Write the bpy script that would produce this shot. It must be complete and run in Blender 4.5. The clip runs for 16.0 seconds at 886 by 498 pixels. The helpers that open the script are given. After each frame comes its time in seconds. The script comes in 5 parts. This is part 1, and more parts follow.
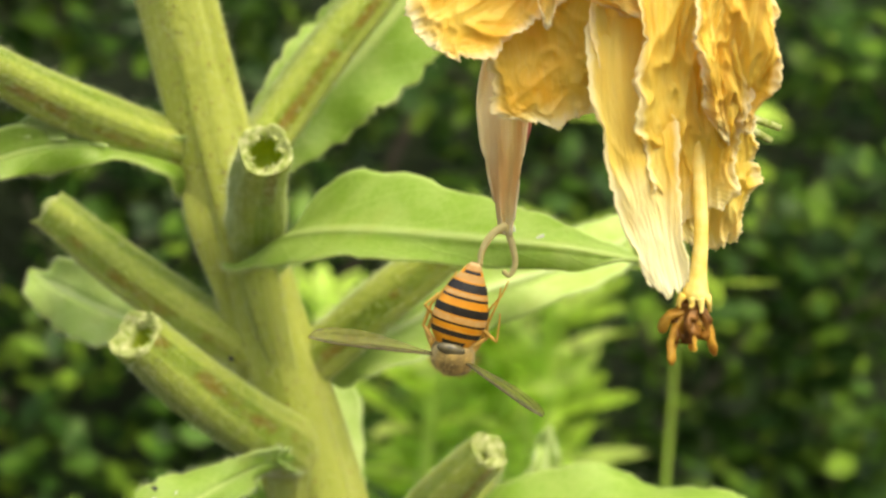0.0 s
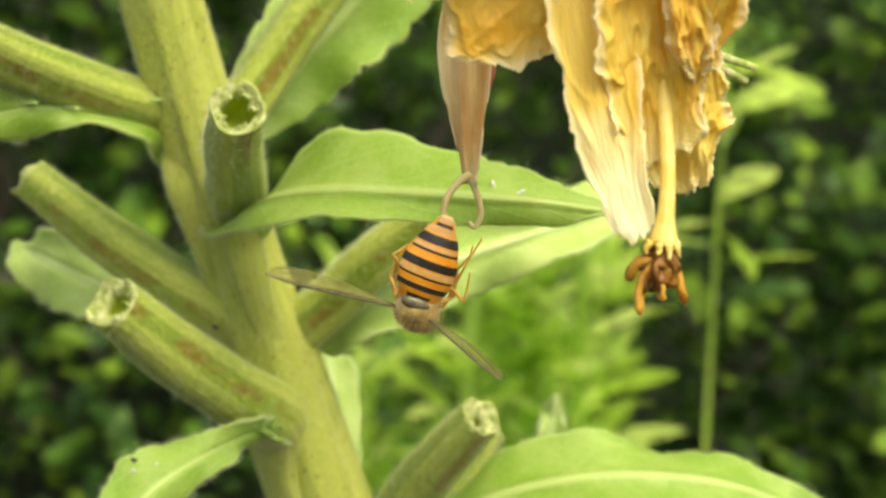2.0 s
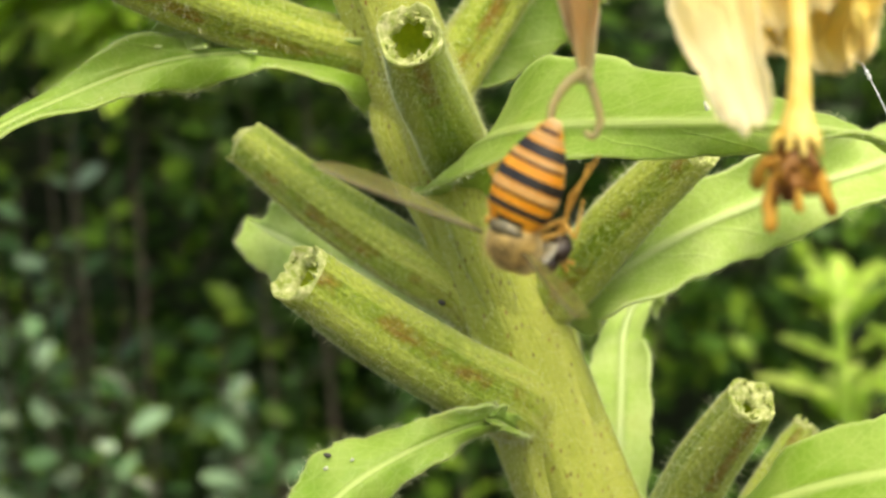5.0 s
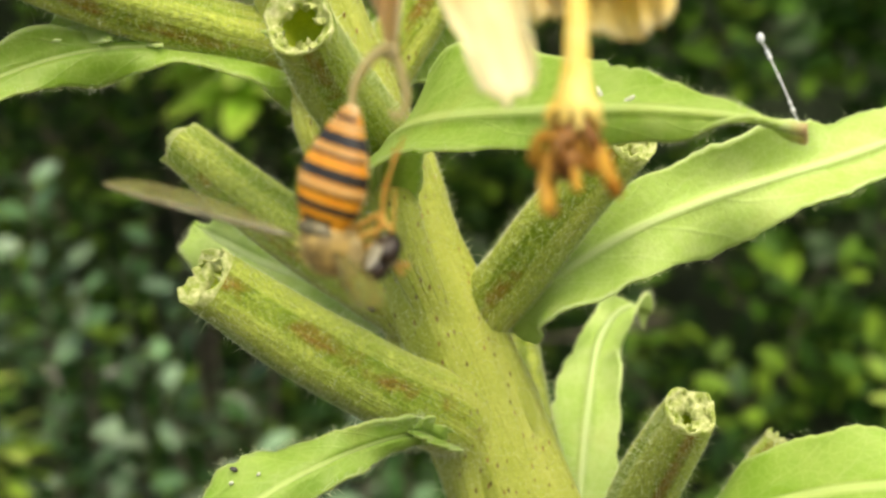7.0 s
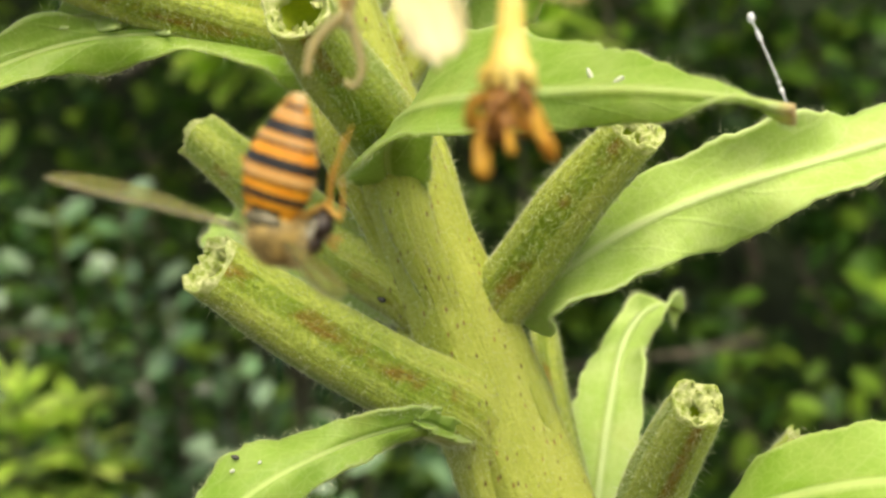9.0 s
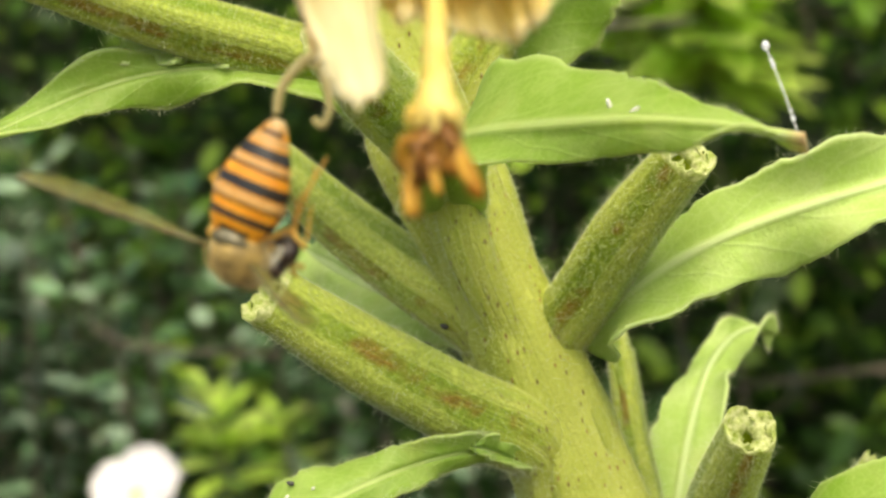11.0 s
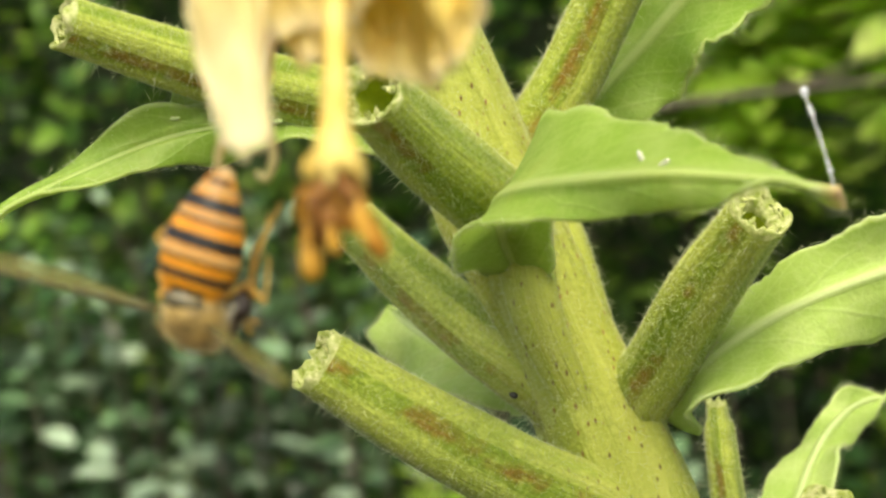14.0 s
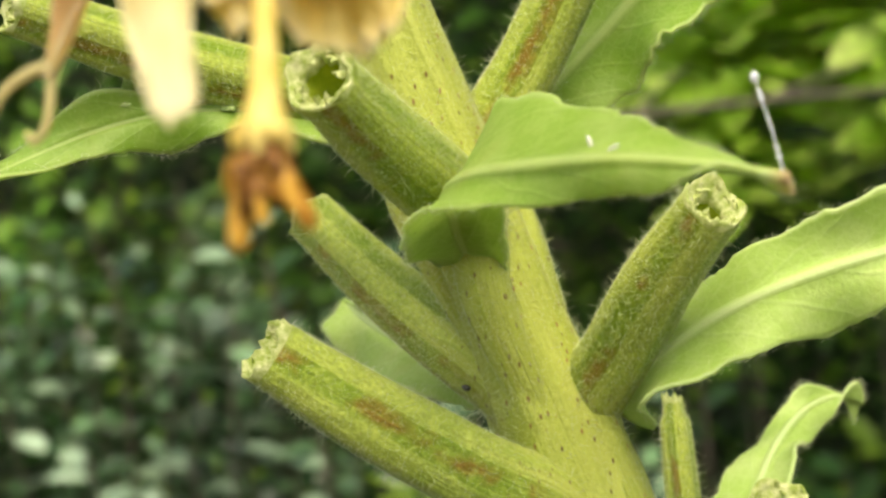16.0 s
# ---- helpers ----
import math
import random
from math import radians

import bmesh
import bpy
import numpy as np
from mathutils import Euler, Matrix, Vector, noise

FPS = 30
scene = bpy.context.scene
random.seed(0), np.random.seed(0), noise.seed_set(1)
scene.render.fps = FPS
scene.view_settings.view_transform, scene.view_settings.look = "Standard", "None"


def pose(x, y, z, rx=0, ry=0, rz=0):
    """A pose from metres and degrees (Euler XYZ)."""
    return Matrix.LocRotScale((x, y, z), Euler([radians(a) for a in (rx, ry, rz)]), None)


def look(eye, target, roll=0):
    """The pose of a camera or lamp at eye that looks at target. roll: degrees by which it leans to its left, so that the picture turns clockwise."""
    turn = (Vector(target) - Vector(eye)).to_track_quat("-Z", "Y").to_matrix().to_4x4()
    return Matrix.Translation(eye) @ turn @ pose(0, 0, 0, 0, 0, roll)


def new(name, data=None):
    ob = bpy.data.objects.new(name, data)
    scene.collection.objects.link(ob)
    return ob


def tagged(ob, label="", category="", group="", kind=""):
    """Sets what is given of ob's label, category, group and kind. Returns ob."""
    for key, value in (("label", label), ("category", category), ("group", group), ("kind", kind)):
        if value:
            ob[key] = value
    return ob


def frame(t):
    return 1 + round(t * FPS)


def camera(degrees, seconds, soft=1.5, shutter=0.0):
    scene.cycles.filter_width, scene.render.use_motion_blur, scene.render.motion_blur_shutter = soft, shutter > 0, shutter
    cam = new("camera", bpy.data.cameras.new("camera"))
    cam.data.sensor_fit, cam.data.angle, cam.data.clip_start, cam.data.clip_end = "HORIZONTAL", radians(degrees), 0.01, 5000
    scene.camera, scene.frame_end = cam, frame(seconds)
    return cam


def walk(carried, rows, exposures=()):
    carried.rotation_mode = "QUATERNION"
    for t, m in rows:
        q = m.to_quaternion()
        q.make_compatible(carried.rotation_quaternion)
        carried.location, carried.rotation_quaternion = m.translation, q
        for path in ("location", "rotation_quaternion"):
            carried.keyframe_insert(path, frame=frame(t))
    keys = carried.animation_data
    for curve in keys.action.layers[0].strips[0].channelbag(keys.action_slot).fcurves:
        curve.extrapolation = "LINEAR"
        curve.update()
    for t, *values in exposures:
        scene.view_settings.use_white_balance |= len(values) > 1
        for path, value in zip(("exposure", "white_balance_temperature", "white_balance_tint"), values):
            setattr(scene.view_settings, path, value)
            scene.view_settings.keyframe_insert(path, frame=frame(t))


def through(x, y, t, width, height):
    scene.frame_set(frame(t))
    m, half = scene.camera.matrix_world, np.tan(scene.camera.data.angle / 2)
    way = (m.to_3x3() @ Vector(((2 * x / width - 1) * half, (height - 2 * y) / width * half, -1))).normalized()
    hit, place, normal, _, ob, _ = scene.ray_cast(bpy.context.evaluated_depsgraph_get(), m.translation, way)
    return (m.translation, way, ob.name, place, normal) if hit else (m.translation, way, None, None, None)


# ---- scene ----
cam = camera(22.5, 16.0, soft=2.4)
PATH = [
    (0, (-0.01688, -0.22861, 0.96465), (0.01241, -0.03596, 0.91961), 3.87),
    (0.5, (-0.01691, -0.22776, 0.96514), (0.01219, -0.03521, 0.91955), 3.78),
    (1, (-0.01616, -0.22743, 0.96377), (0.01306, -0.03492, 0.91808), 3.81),
    (1.5, (-0.01400, -0.22646, 0.96267), (0.01512, -0.03396, 0.91687), 3.59),
    (2, (-0.00951, -0.22371, 0.96102), (0.01524, -0.03076, 0.91458), 2.52),
    (2.5, (-0.00275, -0.22155, 0.96062), (0.01397, -0.02780, 0.91394), 1.45),
    (3, (0.00081, -0.21725, 0.95868), (0.00777, -0.02299, 0.91162), 0.23),
    (3.5, (0.00854, -0.21094, 0.95447), (0.00695, -0.01643, 0.90798), -0.54),
    (4, (0.01685, -0.20219, 0.95132), (0.00779, -0.00777, 0.90532), -1.40),
    (4.5, (0.02101, -0.19693, 0.94890), (0.00370, -0.00275, 0.90423), -2.47),
    (4.7, (0.01886, -0.19518, 0.94809), (-0.00152, -0.00119, 0.90390), -2.60),
    (7, (0.03675, -0.17991, 0.94193), (-0.00149, 0.01212, 0.90118), -3.96),
    (7.5, (0.03910, -0.17995, 0.94128), (-0.00203, 0.01174, 0.90172), -4.05),
    (8, (0.03925, -0.18076, 0.94039), (-0.00468, 0.01037, 0.90116), -4.05),
    (8.5, (0.03975, -0.18079, 0.94019), (-0.00591, 0.01006, 0.90155), -4.06),
    (9, (0.04390, -0.17767, 0.93852), (-0.00341, 0.01289, 0.90047), -4.17),
    (9.5, (0.04332, -0.17564, 0.93814), (-0.00796, 0.01395, 0.90037), -4.79),
    (9.7, (0.04469, -0.17589, 0.93956), (-0.00925, 0.01303, 0.90212), -5.07),
    (11.8, (0.05983, -0.17340, 0.93839), (-0.01414, 0.00929, 0.90444), -6.40),
    (12, (0.05969, -0.17186, 0.93876), (-0.01677, 0.00983, 0.90496), -6.75),
    (12.5, (0.06238, -0.17023, 0.93689), (-0.01853, 0.00983, 0.90477), -7.02),
    (13, (0.06513, -0.16457, 0.93448), (-0.01911, 0.01426, 0.90409), -7.17),
    (13.5, (0.06597, -0.16351, 0.93643), (-0.01973, 0.01495, 0.90800), -6.85),
    (14, (0.06665, -0.16057, 0.93563), (-0.02014, 0.01753, 0.90831), -6.60),
    (14.5, (0.06622, -0.16022, 0.93562), (-0.01972, 0.01830, 0.90835), -6.28),
    (15, (0.06651, -0.16000, 0.93581), (-0.01881, 0.01884, 0.90867), -5.98),
    (15.5, (0.06820, -0.15912, 0.93552), (-0.01643, 0.02010, 0.90872), -6.00),
    (16, (0.06759, -0.15857, 0.93369), (-0.01736, 0.02053, 0.90707), -6.02),
]
EXPOSURE = 0.97
walk(cam, [(t, look(eye, target, roll)) for t, eye, target, roll in PATH], [(0.0, EXPOSURE, 7350, 1), (16.0, EXPOSURE, 7350, 1)])
cam.data.dof.use_dof = True
cam.data.dof.focus_distance = 0.168
cam.data.dof.aperture_fstop = 62.0

# ---- world, sun ----
SUN_ELEV, SUN_AZ = 64.0, 152.0
world = bpy.data.worlds.new("overcast_sky")
scene.world = world
world.use_nodes = True
wn = world.node_tree.nodes
sky = wn.new("ShaderNodeTexSky")
sky.sky_type = "NISHITA"
sky.sun_disc = False
sky.sun_elevation, sky.sun_rotation = radians(SUN_ELEV), radians(SUN_AZ)
sky.air_density, sky.dust_density, sky.ozone_density = 1.0, 5.0, 1.0
wn["Background"].inputs["Strength"].default_value = 0.15
world.node_tree.links.new(sky.outputs[0], wn["Background"].inputs["Color"])
sun = new("sun", bpy.data.lights.new("sun", "SUN"))
sun.data.energy, sun.data.angle, sun.data.color = 1.9, radians(55), (1.0, 0.95, 0.82)
_az, _el = radians(SUN_AZ), radians(SUN_ELEV)
SUN_FROM = Vector((math.sin(_az) * math.cos(_el), math.cos(_az) * math.cos(_el), math.sin(_el)))
sun.matrix_world = look(SUN_FROM * 3 + Vector((0, 0, 1)), (0, 0, 1))


# ---- materials ----
class Mat:
    """A small builder of node materials."""

    def __init__(self, name):
        self.m = bpy.data.materials.new(name)
        self.m.use_nodes = True
        self.t = self.m.node_tree
        self.p = self.t.nodes["Principled BSDF"]
        self.out = self.t.nodes["Material Output"]

    def put(self, socket, value):
        if isinstance(value, bpy.types.NodeSocket):
            self.t.links.new(value, socket)
        else:
            if hasattr(socket.default_value, "__len__") and len(value) == 3 and len(socket.default_value) == 4:
                value = (*value, 1)
            socket.default_value = value

    def node(self, kind, **inputs):
        n = self.t.nodes.new("ShaderNode" + kind)
        for k, v in inputs.items():
            self.put(n.inputs[k.replace("_", " ")], v)
        return n

    def coord(self, which="Object", scale=(1, 1, 1)):
        c = self.t.nodes.new("ShaderNodeTexCoord").outputs[which]
        return self.node("Mapping", Vector=c, Scale=scale).outputs[0]

    def noise(self, vec, scale, detail=4.0, rough=0.55):
        return self.node("TexNoise", Vector=vec, Scale=scale, Detail=detail, Roughness=rough).outputs["Fac"]

    def ramp(self, fac, *stops):
        n = self.node("ValToRGB", Fac=fac)
        e = n.color_ramp.elements
        while len(e) < len(stops):
            e.new(0.5)
        for el, (pos, col) in zip(e, stops):
            el.position = pos
            el.color = (*col, 1) if hasattr(col, "__len__") else (col, col, col, 1)
        return n.outputs["Color"]

    def mix(self, fac, a, b, blend="MIX"):
        n = self.t.nodes.new("ShaderNodeMix")
        n.data_type, n.blend_type = "RGBA", blend
        self.put(n.inputs[0], fac)
        self.put(n.inputs[6], a)
        self.put(n.inputs[7], b)
        return n.outputs[2]

    def math(self, op, a, b=0.0, c=0.0):
        n = self.t.nodes.new("ShaderNodeMath")
        n.operation = op
        for i, v in enumerate((a, b, c)):
            self.put(n.inputs[i], v)
        return n.outputs[0]

    def split(self, vec):
        return self.node("SeparateXYZ", Vector=vec).outputs

    def bump(self, height, strength, distance):
        return self.node("Bump", Height=height, Strength=strength, Distance=distance).outputs["Normal"]

    def done(self, color, rough=0.5, normal=None, through=0.0, through_color=None, spec=0.5, down=0.0):
        """Closes the material; through: how much light the thin tissue lets pass; down: fine pale fuzz."""
        self.put(self.p.inputs["Base Color"], color)
        self.put(self.p.inputs["Roughness"], rough)
        self.put(self.p.inputs["Specular IOR Level"], spec)
        if down:
            self.put(self.p.inputs["Sheen Weight"], down)
            self.put(self.p.inputs["Sheen Roughness"], 0.28)
            self.put(self.p.inputs["Sheen Tint"], (0.95, 1.0, 0.75))
        if normal is not None:
            self.put(self.p.inputs["Normal"], normal)
        if through:
            tr = self.node("BsdfTranslucent", Color=through_color if through_color is not None else color)
            if normal is not None:
                self.put(tr.inputs["Normal"], normal)
            mx = self.node("MixShader", Fac=through)
            self.t.links.new(self.p.outputs[0], mx.inputs[1])
            self.t.links.new(tr.outputs[0], mx.inputs[2])
            self.t.links.new(mx.outputs[0], self.out.inputs["Surface"])
        return self.m


def leaf_material(name, blade, pale, vein, rough=0.45, through=0.35, veins=9.0, red_tip=0.0):
    """A leaf blade with a pale midrib, side veins and mottling; UV: u across from -1 to 1 on 0..1, v along."""
    k = Mat(name)
    u, v, _ = k.split(k.coord("UV"))
    au = k.math("ABSOLUTE", k.math("MULTIPLY_ADD", u, 2.0, -1.0))
    obj = k.coord("Object")
    mott = k.noise(obj, 210.0, 5.0, 0.65)
    fine = k.noise(obj, 2200.0, 3.0)
    col = k.mix(k.ramp(mott, (0.40, 0.0), (0.62, 1.0)), blade, pale)
    col = k.mix(k.math("MULTIPLY", fine, 0.35), col, tuple(c * 0.62 for c in blade))
    bend = k.math("MULTIPLY_ADD", k.noise(obj, 120.0, 1.0), 0.12, 0.0)
    w = k.math("FRACT", k.math("MULTIPLY", k.math("ADD", k.math("SUBTRACT", v, k.math("MULTIPLY", au, 0.16)), bend), veins))
    side = k.ramp(k.math("ABSOLUTE", k.math("SUBTRACT", w, 0.5)), (0.0, 1.0), (0.09, 0.0))
    mid = k.ramp(au, (0.035, 1.0), (0.10, 0.0))
    both = k.math("MAXIMUM", k.math("MULTIPLY", side, 0.13), k.math("MULTIPLY", mid, 0.7))
    col = k.mix(both, col, vein)
    edge = k.ramp(au, (0.93, 0.0), (1.0, 1.0))
    col = k.mix(k.math("MULTIPLY", edge, 0.6), col, vein)
    net = k.node("TexVoronoi", Vector=obj, Scale=900.0)
    net.feature = "DISTANCE_TO_EDGE"
    cell = k.ramp(net.outputs["Distance"], (0.0, 1.0), (0.12, 0.0))
    col = k.mix(k.math("MULTIPLY", cell, 0.16), col, vein)
    wear = k.ramp(k.noise(obj, 95.0, 5.0, 0.65), (0.58, 0.0), (0.72, 1.0))
    col = k.mix(k.math("MULTIPLY", wear, 0.35), col, (0.50, 0.50, 0.12))
    if red_tip:
        col = k.mix(k.math("MULTIPLY", k.ramp(v, (0.955, 0.0), (1.0, 1.0)), red_tip), col, (0.70, 0.40, 0.28))
    h = k.math("SUBTRACT", k.math("MULTIPLY", fine, 0.3), both)
    return k.done(col, rough, k.bump(h, 0.5, 0.0004), through, k.mix(0.5, col, vein), 0.4, 0.18)


def skin_material(name, light, dark, red, spots, rough=0.5):
    """Downy stem and fruit skin. With spots: a stem with thin red flecks and lengthwise grooves; without: a fruit with
    mottled green faces, paler ribs and a red-brown streak along some faces. UV: u around from a rib, v along."""
    k = Mat(name)
    u, v, _ = k.split(k.coord("UV"))
    obj = k.coord("Object")
    big = k.ramp(k.noise(obj, 170.0, 3.0), (0.38, 0.0), (0.62, 1.0))
    patch = k.ramp(k.noise(obj, 620.0, 3.0, 0.6), (0.40, 0.0), (0.60, 1.0))
    speck = k.ramp(k.noise(obj, 2300.0, 4.0, 0.7), (0.42, 0.0), (0.60, 1.0))
    grain = k.ramp(k.noise(k.coord("UV", (34.0, 3.0, 1.0)), 1.0, 4.0), (0.36, 0.0), (0.64, 1.0))
    pale = tuple(min(1, q * 1.35 + 0.02) for q in light)
    deep = tuple(q * 0.5 for q in dark)
    if spots:
        f = k.math("ADD", k.math("MULTIPLY", big, 0.35), k.math("MULTIPLY", grain, 0.55))
        col = k.mix(f, light, dark)
        groove = k.ramp(k.noise(k.coord("UV", (10.0, 0.9, 1.0)), 1.0, 2.0), (0.53, 0.0), (0.62, 1.0))
        col = k.mix(k.math("MULTIPLY", groove, 0.4), col, tuple(q * 0.7 for q in dark))
        col = k.mix(k.math("MULTIPLY", speck, 0.22), col, pale)
        vor = k.node("TexVoronoi", Vector=k.coord("Object", (1.0, 1.0, 0.42)), Scale=spots, Randomness=1.0)
        dot = k.ramp(vor.outputs["Distance"], (0.14, 1.0), (0.24, 0.0))
        pick = k.ramp(k.math("ADD", k.split(vor.outputs["Color"])[0], k.math("MULTIPLY", big, 0.3)), (0.30, 0.0), (0.38, 1.0))
        hue = k.mix(k.split(vor.outputs["Color"])[1], red, (0.30, 0.09, 0.04))
        col = k.mix(k.math("MULTIPLY", k.math("MULTIPLY", dot, pick), 0.88), col, hue)
    else:
        c = k.math("COSINE", k.math("MULTIPLY", u, 8.0 * math.pi))
        wob = k.math("MULTIPLY_ADD", grain, 0.7, -0.35)
        face = k.ramp(k.math("SUBTRACT", wob, c), (-0.9, 0.0), (0.5, 1.0))
        f = k.math("ADD", k.math("MULTIPLY", face, 0.62), k.math("ADD", k.math("MULTIPLY", patch, 0.18), k.math("MULTIPLY", big, 0.20)))
        col = k.mix(f, light, dark)
        half = k.math("COSINE", k.math("MULTIPLY_ADD", u, 4.0 * math.pi, 0.6))
        mid = k.ramp(k.math("ADD", k.math("MULTIPLY", c, -1.0), wob), (0.1, 0.0), (1.0, 1.0))
        some = k.math("MULTIPLY", k.ramp(k.noise(obj, 190.0, 3.0, 0.6), (0.45, 0.0), (0.55, 1.0)), k.ramp(half, (-0.1, 0.1), (0.4, 1.0)))
        col = k.mix(k.math("MULTIPLY", k.math("MULTIPLY", mid, some), 0.68), col, red)
        col = k.mix(k.math("MULTIPLY", k.math("SUBTRACT", 1.0, speck), 0.38), col, deep)
        tuft = k.ramp(k.noise(obj, 1500.0, 4.0, 0.7), (0.53, 0.0), (0.64, 1.0))
        col = k.mix(k.math("MULTIPLY", tuft, 0.32), col, pale)
        foot = k.ramp(k.math("ADD", v, k.math("MULTIPLY_ADD", grain, 0.16, -0.08)), (0.44, 1.0), (0.62, 0.0))
        col = k.mix(k.math("MULTIPLY", foot, 0.85), col, k.mix(grain, (0.51, 0.54, 0.12), (0.40, 0.45, 0.06)))
        vor = k.node("TexVoronoi", Vector=k.coord("Object", (1.0, 1.0, 0.42)), Scale=1750.0, Randomness=1.0)
        dot = k.ramp(vor.outputs["Distance"], (0.14, 1.0), (0.24, 0.0))
        pick = k.ramp(k.split(vor.outputs["Color"])[0], (0.35, 0.0), (0.42, 1.0))
        col = k.mix(k.math("MULTIPLY", k.math("MULTIPLY", dot, pick), k.math("MULTIPLY_ADD", foot, 0.7, 0.15)), col, (0.12, 0.035, 0.015))
    h = k.math("ADD", k.math("MULTIPLY", speck, 0.5), k.math("ADD", grain, k.math("MULTIPLY", patch, 0.5)))
    return k.done(col, rough, k.bump(h, 0.7, 0.00014), 0.18, k.mix(0.5, col, light), 0.3, 0.14)


def petal_material(name, deep, pale, dry, tip, glow=(0.98, 0.74, 0.10), through=0.6):
    """Withered petal: yellow tissue with fine lengthwise veins, orange patches, a dry whitish end and pale torn edges; v along."""
    k = Mat(name)
    u, v, _ = k.split(k.coord("UV"))
    obj = k.coord("Object")
    n1 = k.noise(obj, 170.0, 4.0)
    n2 = k.noise(k.coord("UV", (3.2, 2.2, 1.0)), 1.0, 4.0)
    col = k.mix(k.ramp(k.math("ADD", k.math("MULTIPLY", n1, 0.5), k.math("MULTIPLY", n2, 0.5)), (0.36, 0.0), (0.56, 1.0)), deep, pale)
    end = k.ramp(k.math("ADD", v, k.math("MULTIPLY_ADD", n1, 0.5, -0.25)), (tip, 0.0), (min(1.0, tip + 0.3), 1.0))
    col = k.mix(end, col, dry)
    bent = k.math("MULTIPLY_ADD", n2, 0.35, u)
    veins = k.noise(k.node("CombineXYZ", X=k.math("MULTIPLY", bent, 34.0), Y=k.math("MULTIPLY", v, 5.0), Z=n1).outputs[0], 1.0, 3.0, 0.6)
    col = k.mix(k.math("MULTIPLY", k.ramp(veins, (0.5, 0.0), (0.64, 1.0)), 0.14), col, (0.90, 0.80, 0.42))
    col = k.mix(k.math("MULTIPLY", k.ramp(veins, (0.30, 1.0), (0.42, 0.0)), 0.20), col, deep)
    edge = k.ramp(k.math("ADD", k.math("ABSOLUTE", k.math("MULTIPLY_ADD", u, 2.0, -1.0)), k.math("MULTIPLY_ADD", n1, 0.3, -0.15)), (0.82, 0.0), (0.97, 1.0))
    low = k.ramp(k.math("ADD", v, k.math("MULTIPLY_ADD", veins, 0.1, -0.05)), (0.93, 0.0), (0.985, 1.0))
    col = k.mix(k.math("MULTIPLY", k.math("MAXIMUM", edge, low), 0.7), col, (0.97, 0.93, 0.70))
    h = k.math("ADD", k.math("MULTIPLY", veins, 0.9), k.math("MULTIPLY", k.noise(obj, 900.0, 4.0, 0.6), 0.6))
    return k.done(col, 0.45, k.bump(h, 0.4, 0.00018), through, k.mix(0.55, col, glow), 0.35)


def plain_material(name, a, b, scale=800.0, rough=0.5, bump=0.2, distance=0.0001, through=0.0, spec=0.5):
    k = Mat(name)
    obj = k.coord("Object")
    n = k.noise(obj, scale)
    col = k.mix(k.ramp(n, (0.35, 0.0), (0.65, 1.0)), a, b)
    return k.done(col, rough, k.bump(k.noise(obj, scale * 3), bump, distance), through, None, spec)


def island_material(name, stops, rough=0.35, through=0.25, spec=0.5, shade=0.4):
    """Many leaves in one mesh, each with a colour of its own."""
    k = Mat(name)
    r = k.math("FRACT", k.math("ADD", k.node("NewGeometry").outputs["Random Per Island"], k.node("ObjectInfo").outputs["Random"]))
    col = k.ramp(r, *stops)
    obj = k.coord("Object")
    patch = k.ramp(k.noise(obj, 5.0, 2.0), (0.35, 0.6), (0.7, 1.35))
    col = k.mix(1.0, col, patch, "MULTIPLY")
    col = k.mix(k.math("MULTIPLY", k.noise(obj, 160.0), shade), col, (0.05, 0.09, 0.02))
    return k.done(col, rough, k.bump(k.noise(obj, 90.0), 0.3, 0.002), through, None, spec)


STEM_SKIN = skin_material("stem_skin", (0.51, 0.54, 0.12), (0.39, 0.44, 0.06), (0.09, 0.025, 0.012), 1750.0)
FRUIT_SKIN = skin_material("fruit_skin", (0.51, 0.57, 0.11), (0.20, 0.31, 0.016), (0.28, 0.055, 0.012), 0.0)
RIM = plain_material("dry_fruit_rim", (0.70, 0.71, 0.36), (0.34, 0.42, 0.07), 1400.0, 0.6, 0.5, 0.0003, 0.4)
PITH = plain_material("fruit_hollow", (0.46, 0.54, 0.04), (0.33, 0.43, 0.03), 900.0, 0.6, 0.4, 0.0002, 0.4)
LEAF = leaf_material("leaf_blade", (0.26, 0.43, 0.045), (0.41, 0.56, 0.12), (0.64, 0.74, 0.28), through=0.46)
LEAF_RED_TIP = leaf_material("leaf_blade_red_tip", (0.31, 0.48, 0.06), (0.47, 0.62, 0.16), (0.68, 0.78, 0.32), through=0.55, red_tip=0.8)
LEAF_PALE = leaf_material("leaf_underside", (0.44, 0.61, 0.13), (0.58, 0.71, 0.24), (0.72, 0.81, 0.42), 0.6, through=0.45)
PETAL = petal_material("petal_tissue", (0.80, 0.47, 0.045), (0.86, 0.67, 0.14), (0.91, 0.82, 0.40), 0.8, (0.99, 0.74, 0.09), 0.5)
PETAL_DRY = petal_material("petal_dry", (0.80, 0.54, 0.06), (0.87, 0.70, 0.17), (0.92, 0.87, 0.60), 0.64, (0.98, 0.84, 0.26), 0.54)
PETAL_FRILL = petal_material("petal_frill", (0.78, 0.50, 0.055), (0.86, 0.70, 0.16), (0.94, 0.88, 0.46), 0.72, (0.98, 0.79, 0.11), 0.52)
SEPAL = petal_material("sepal_tissue", (0.82, 0.56, 0.26), (0.95, 0.82, 0.50), (0.80, 0.68, 0.30), 0.85, (0.98, 0.80, 0.44), 0.55)
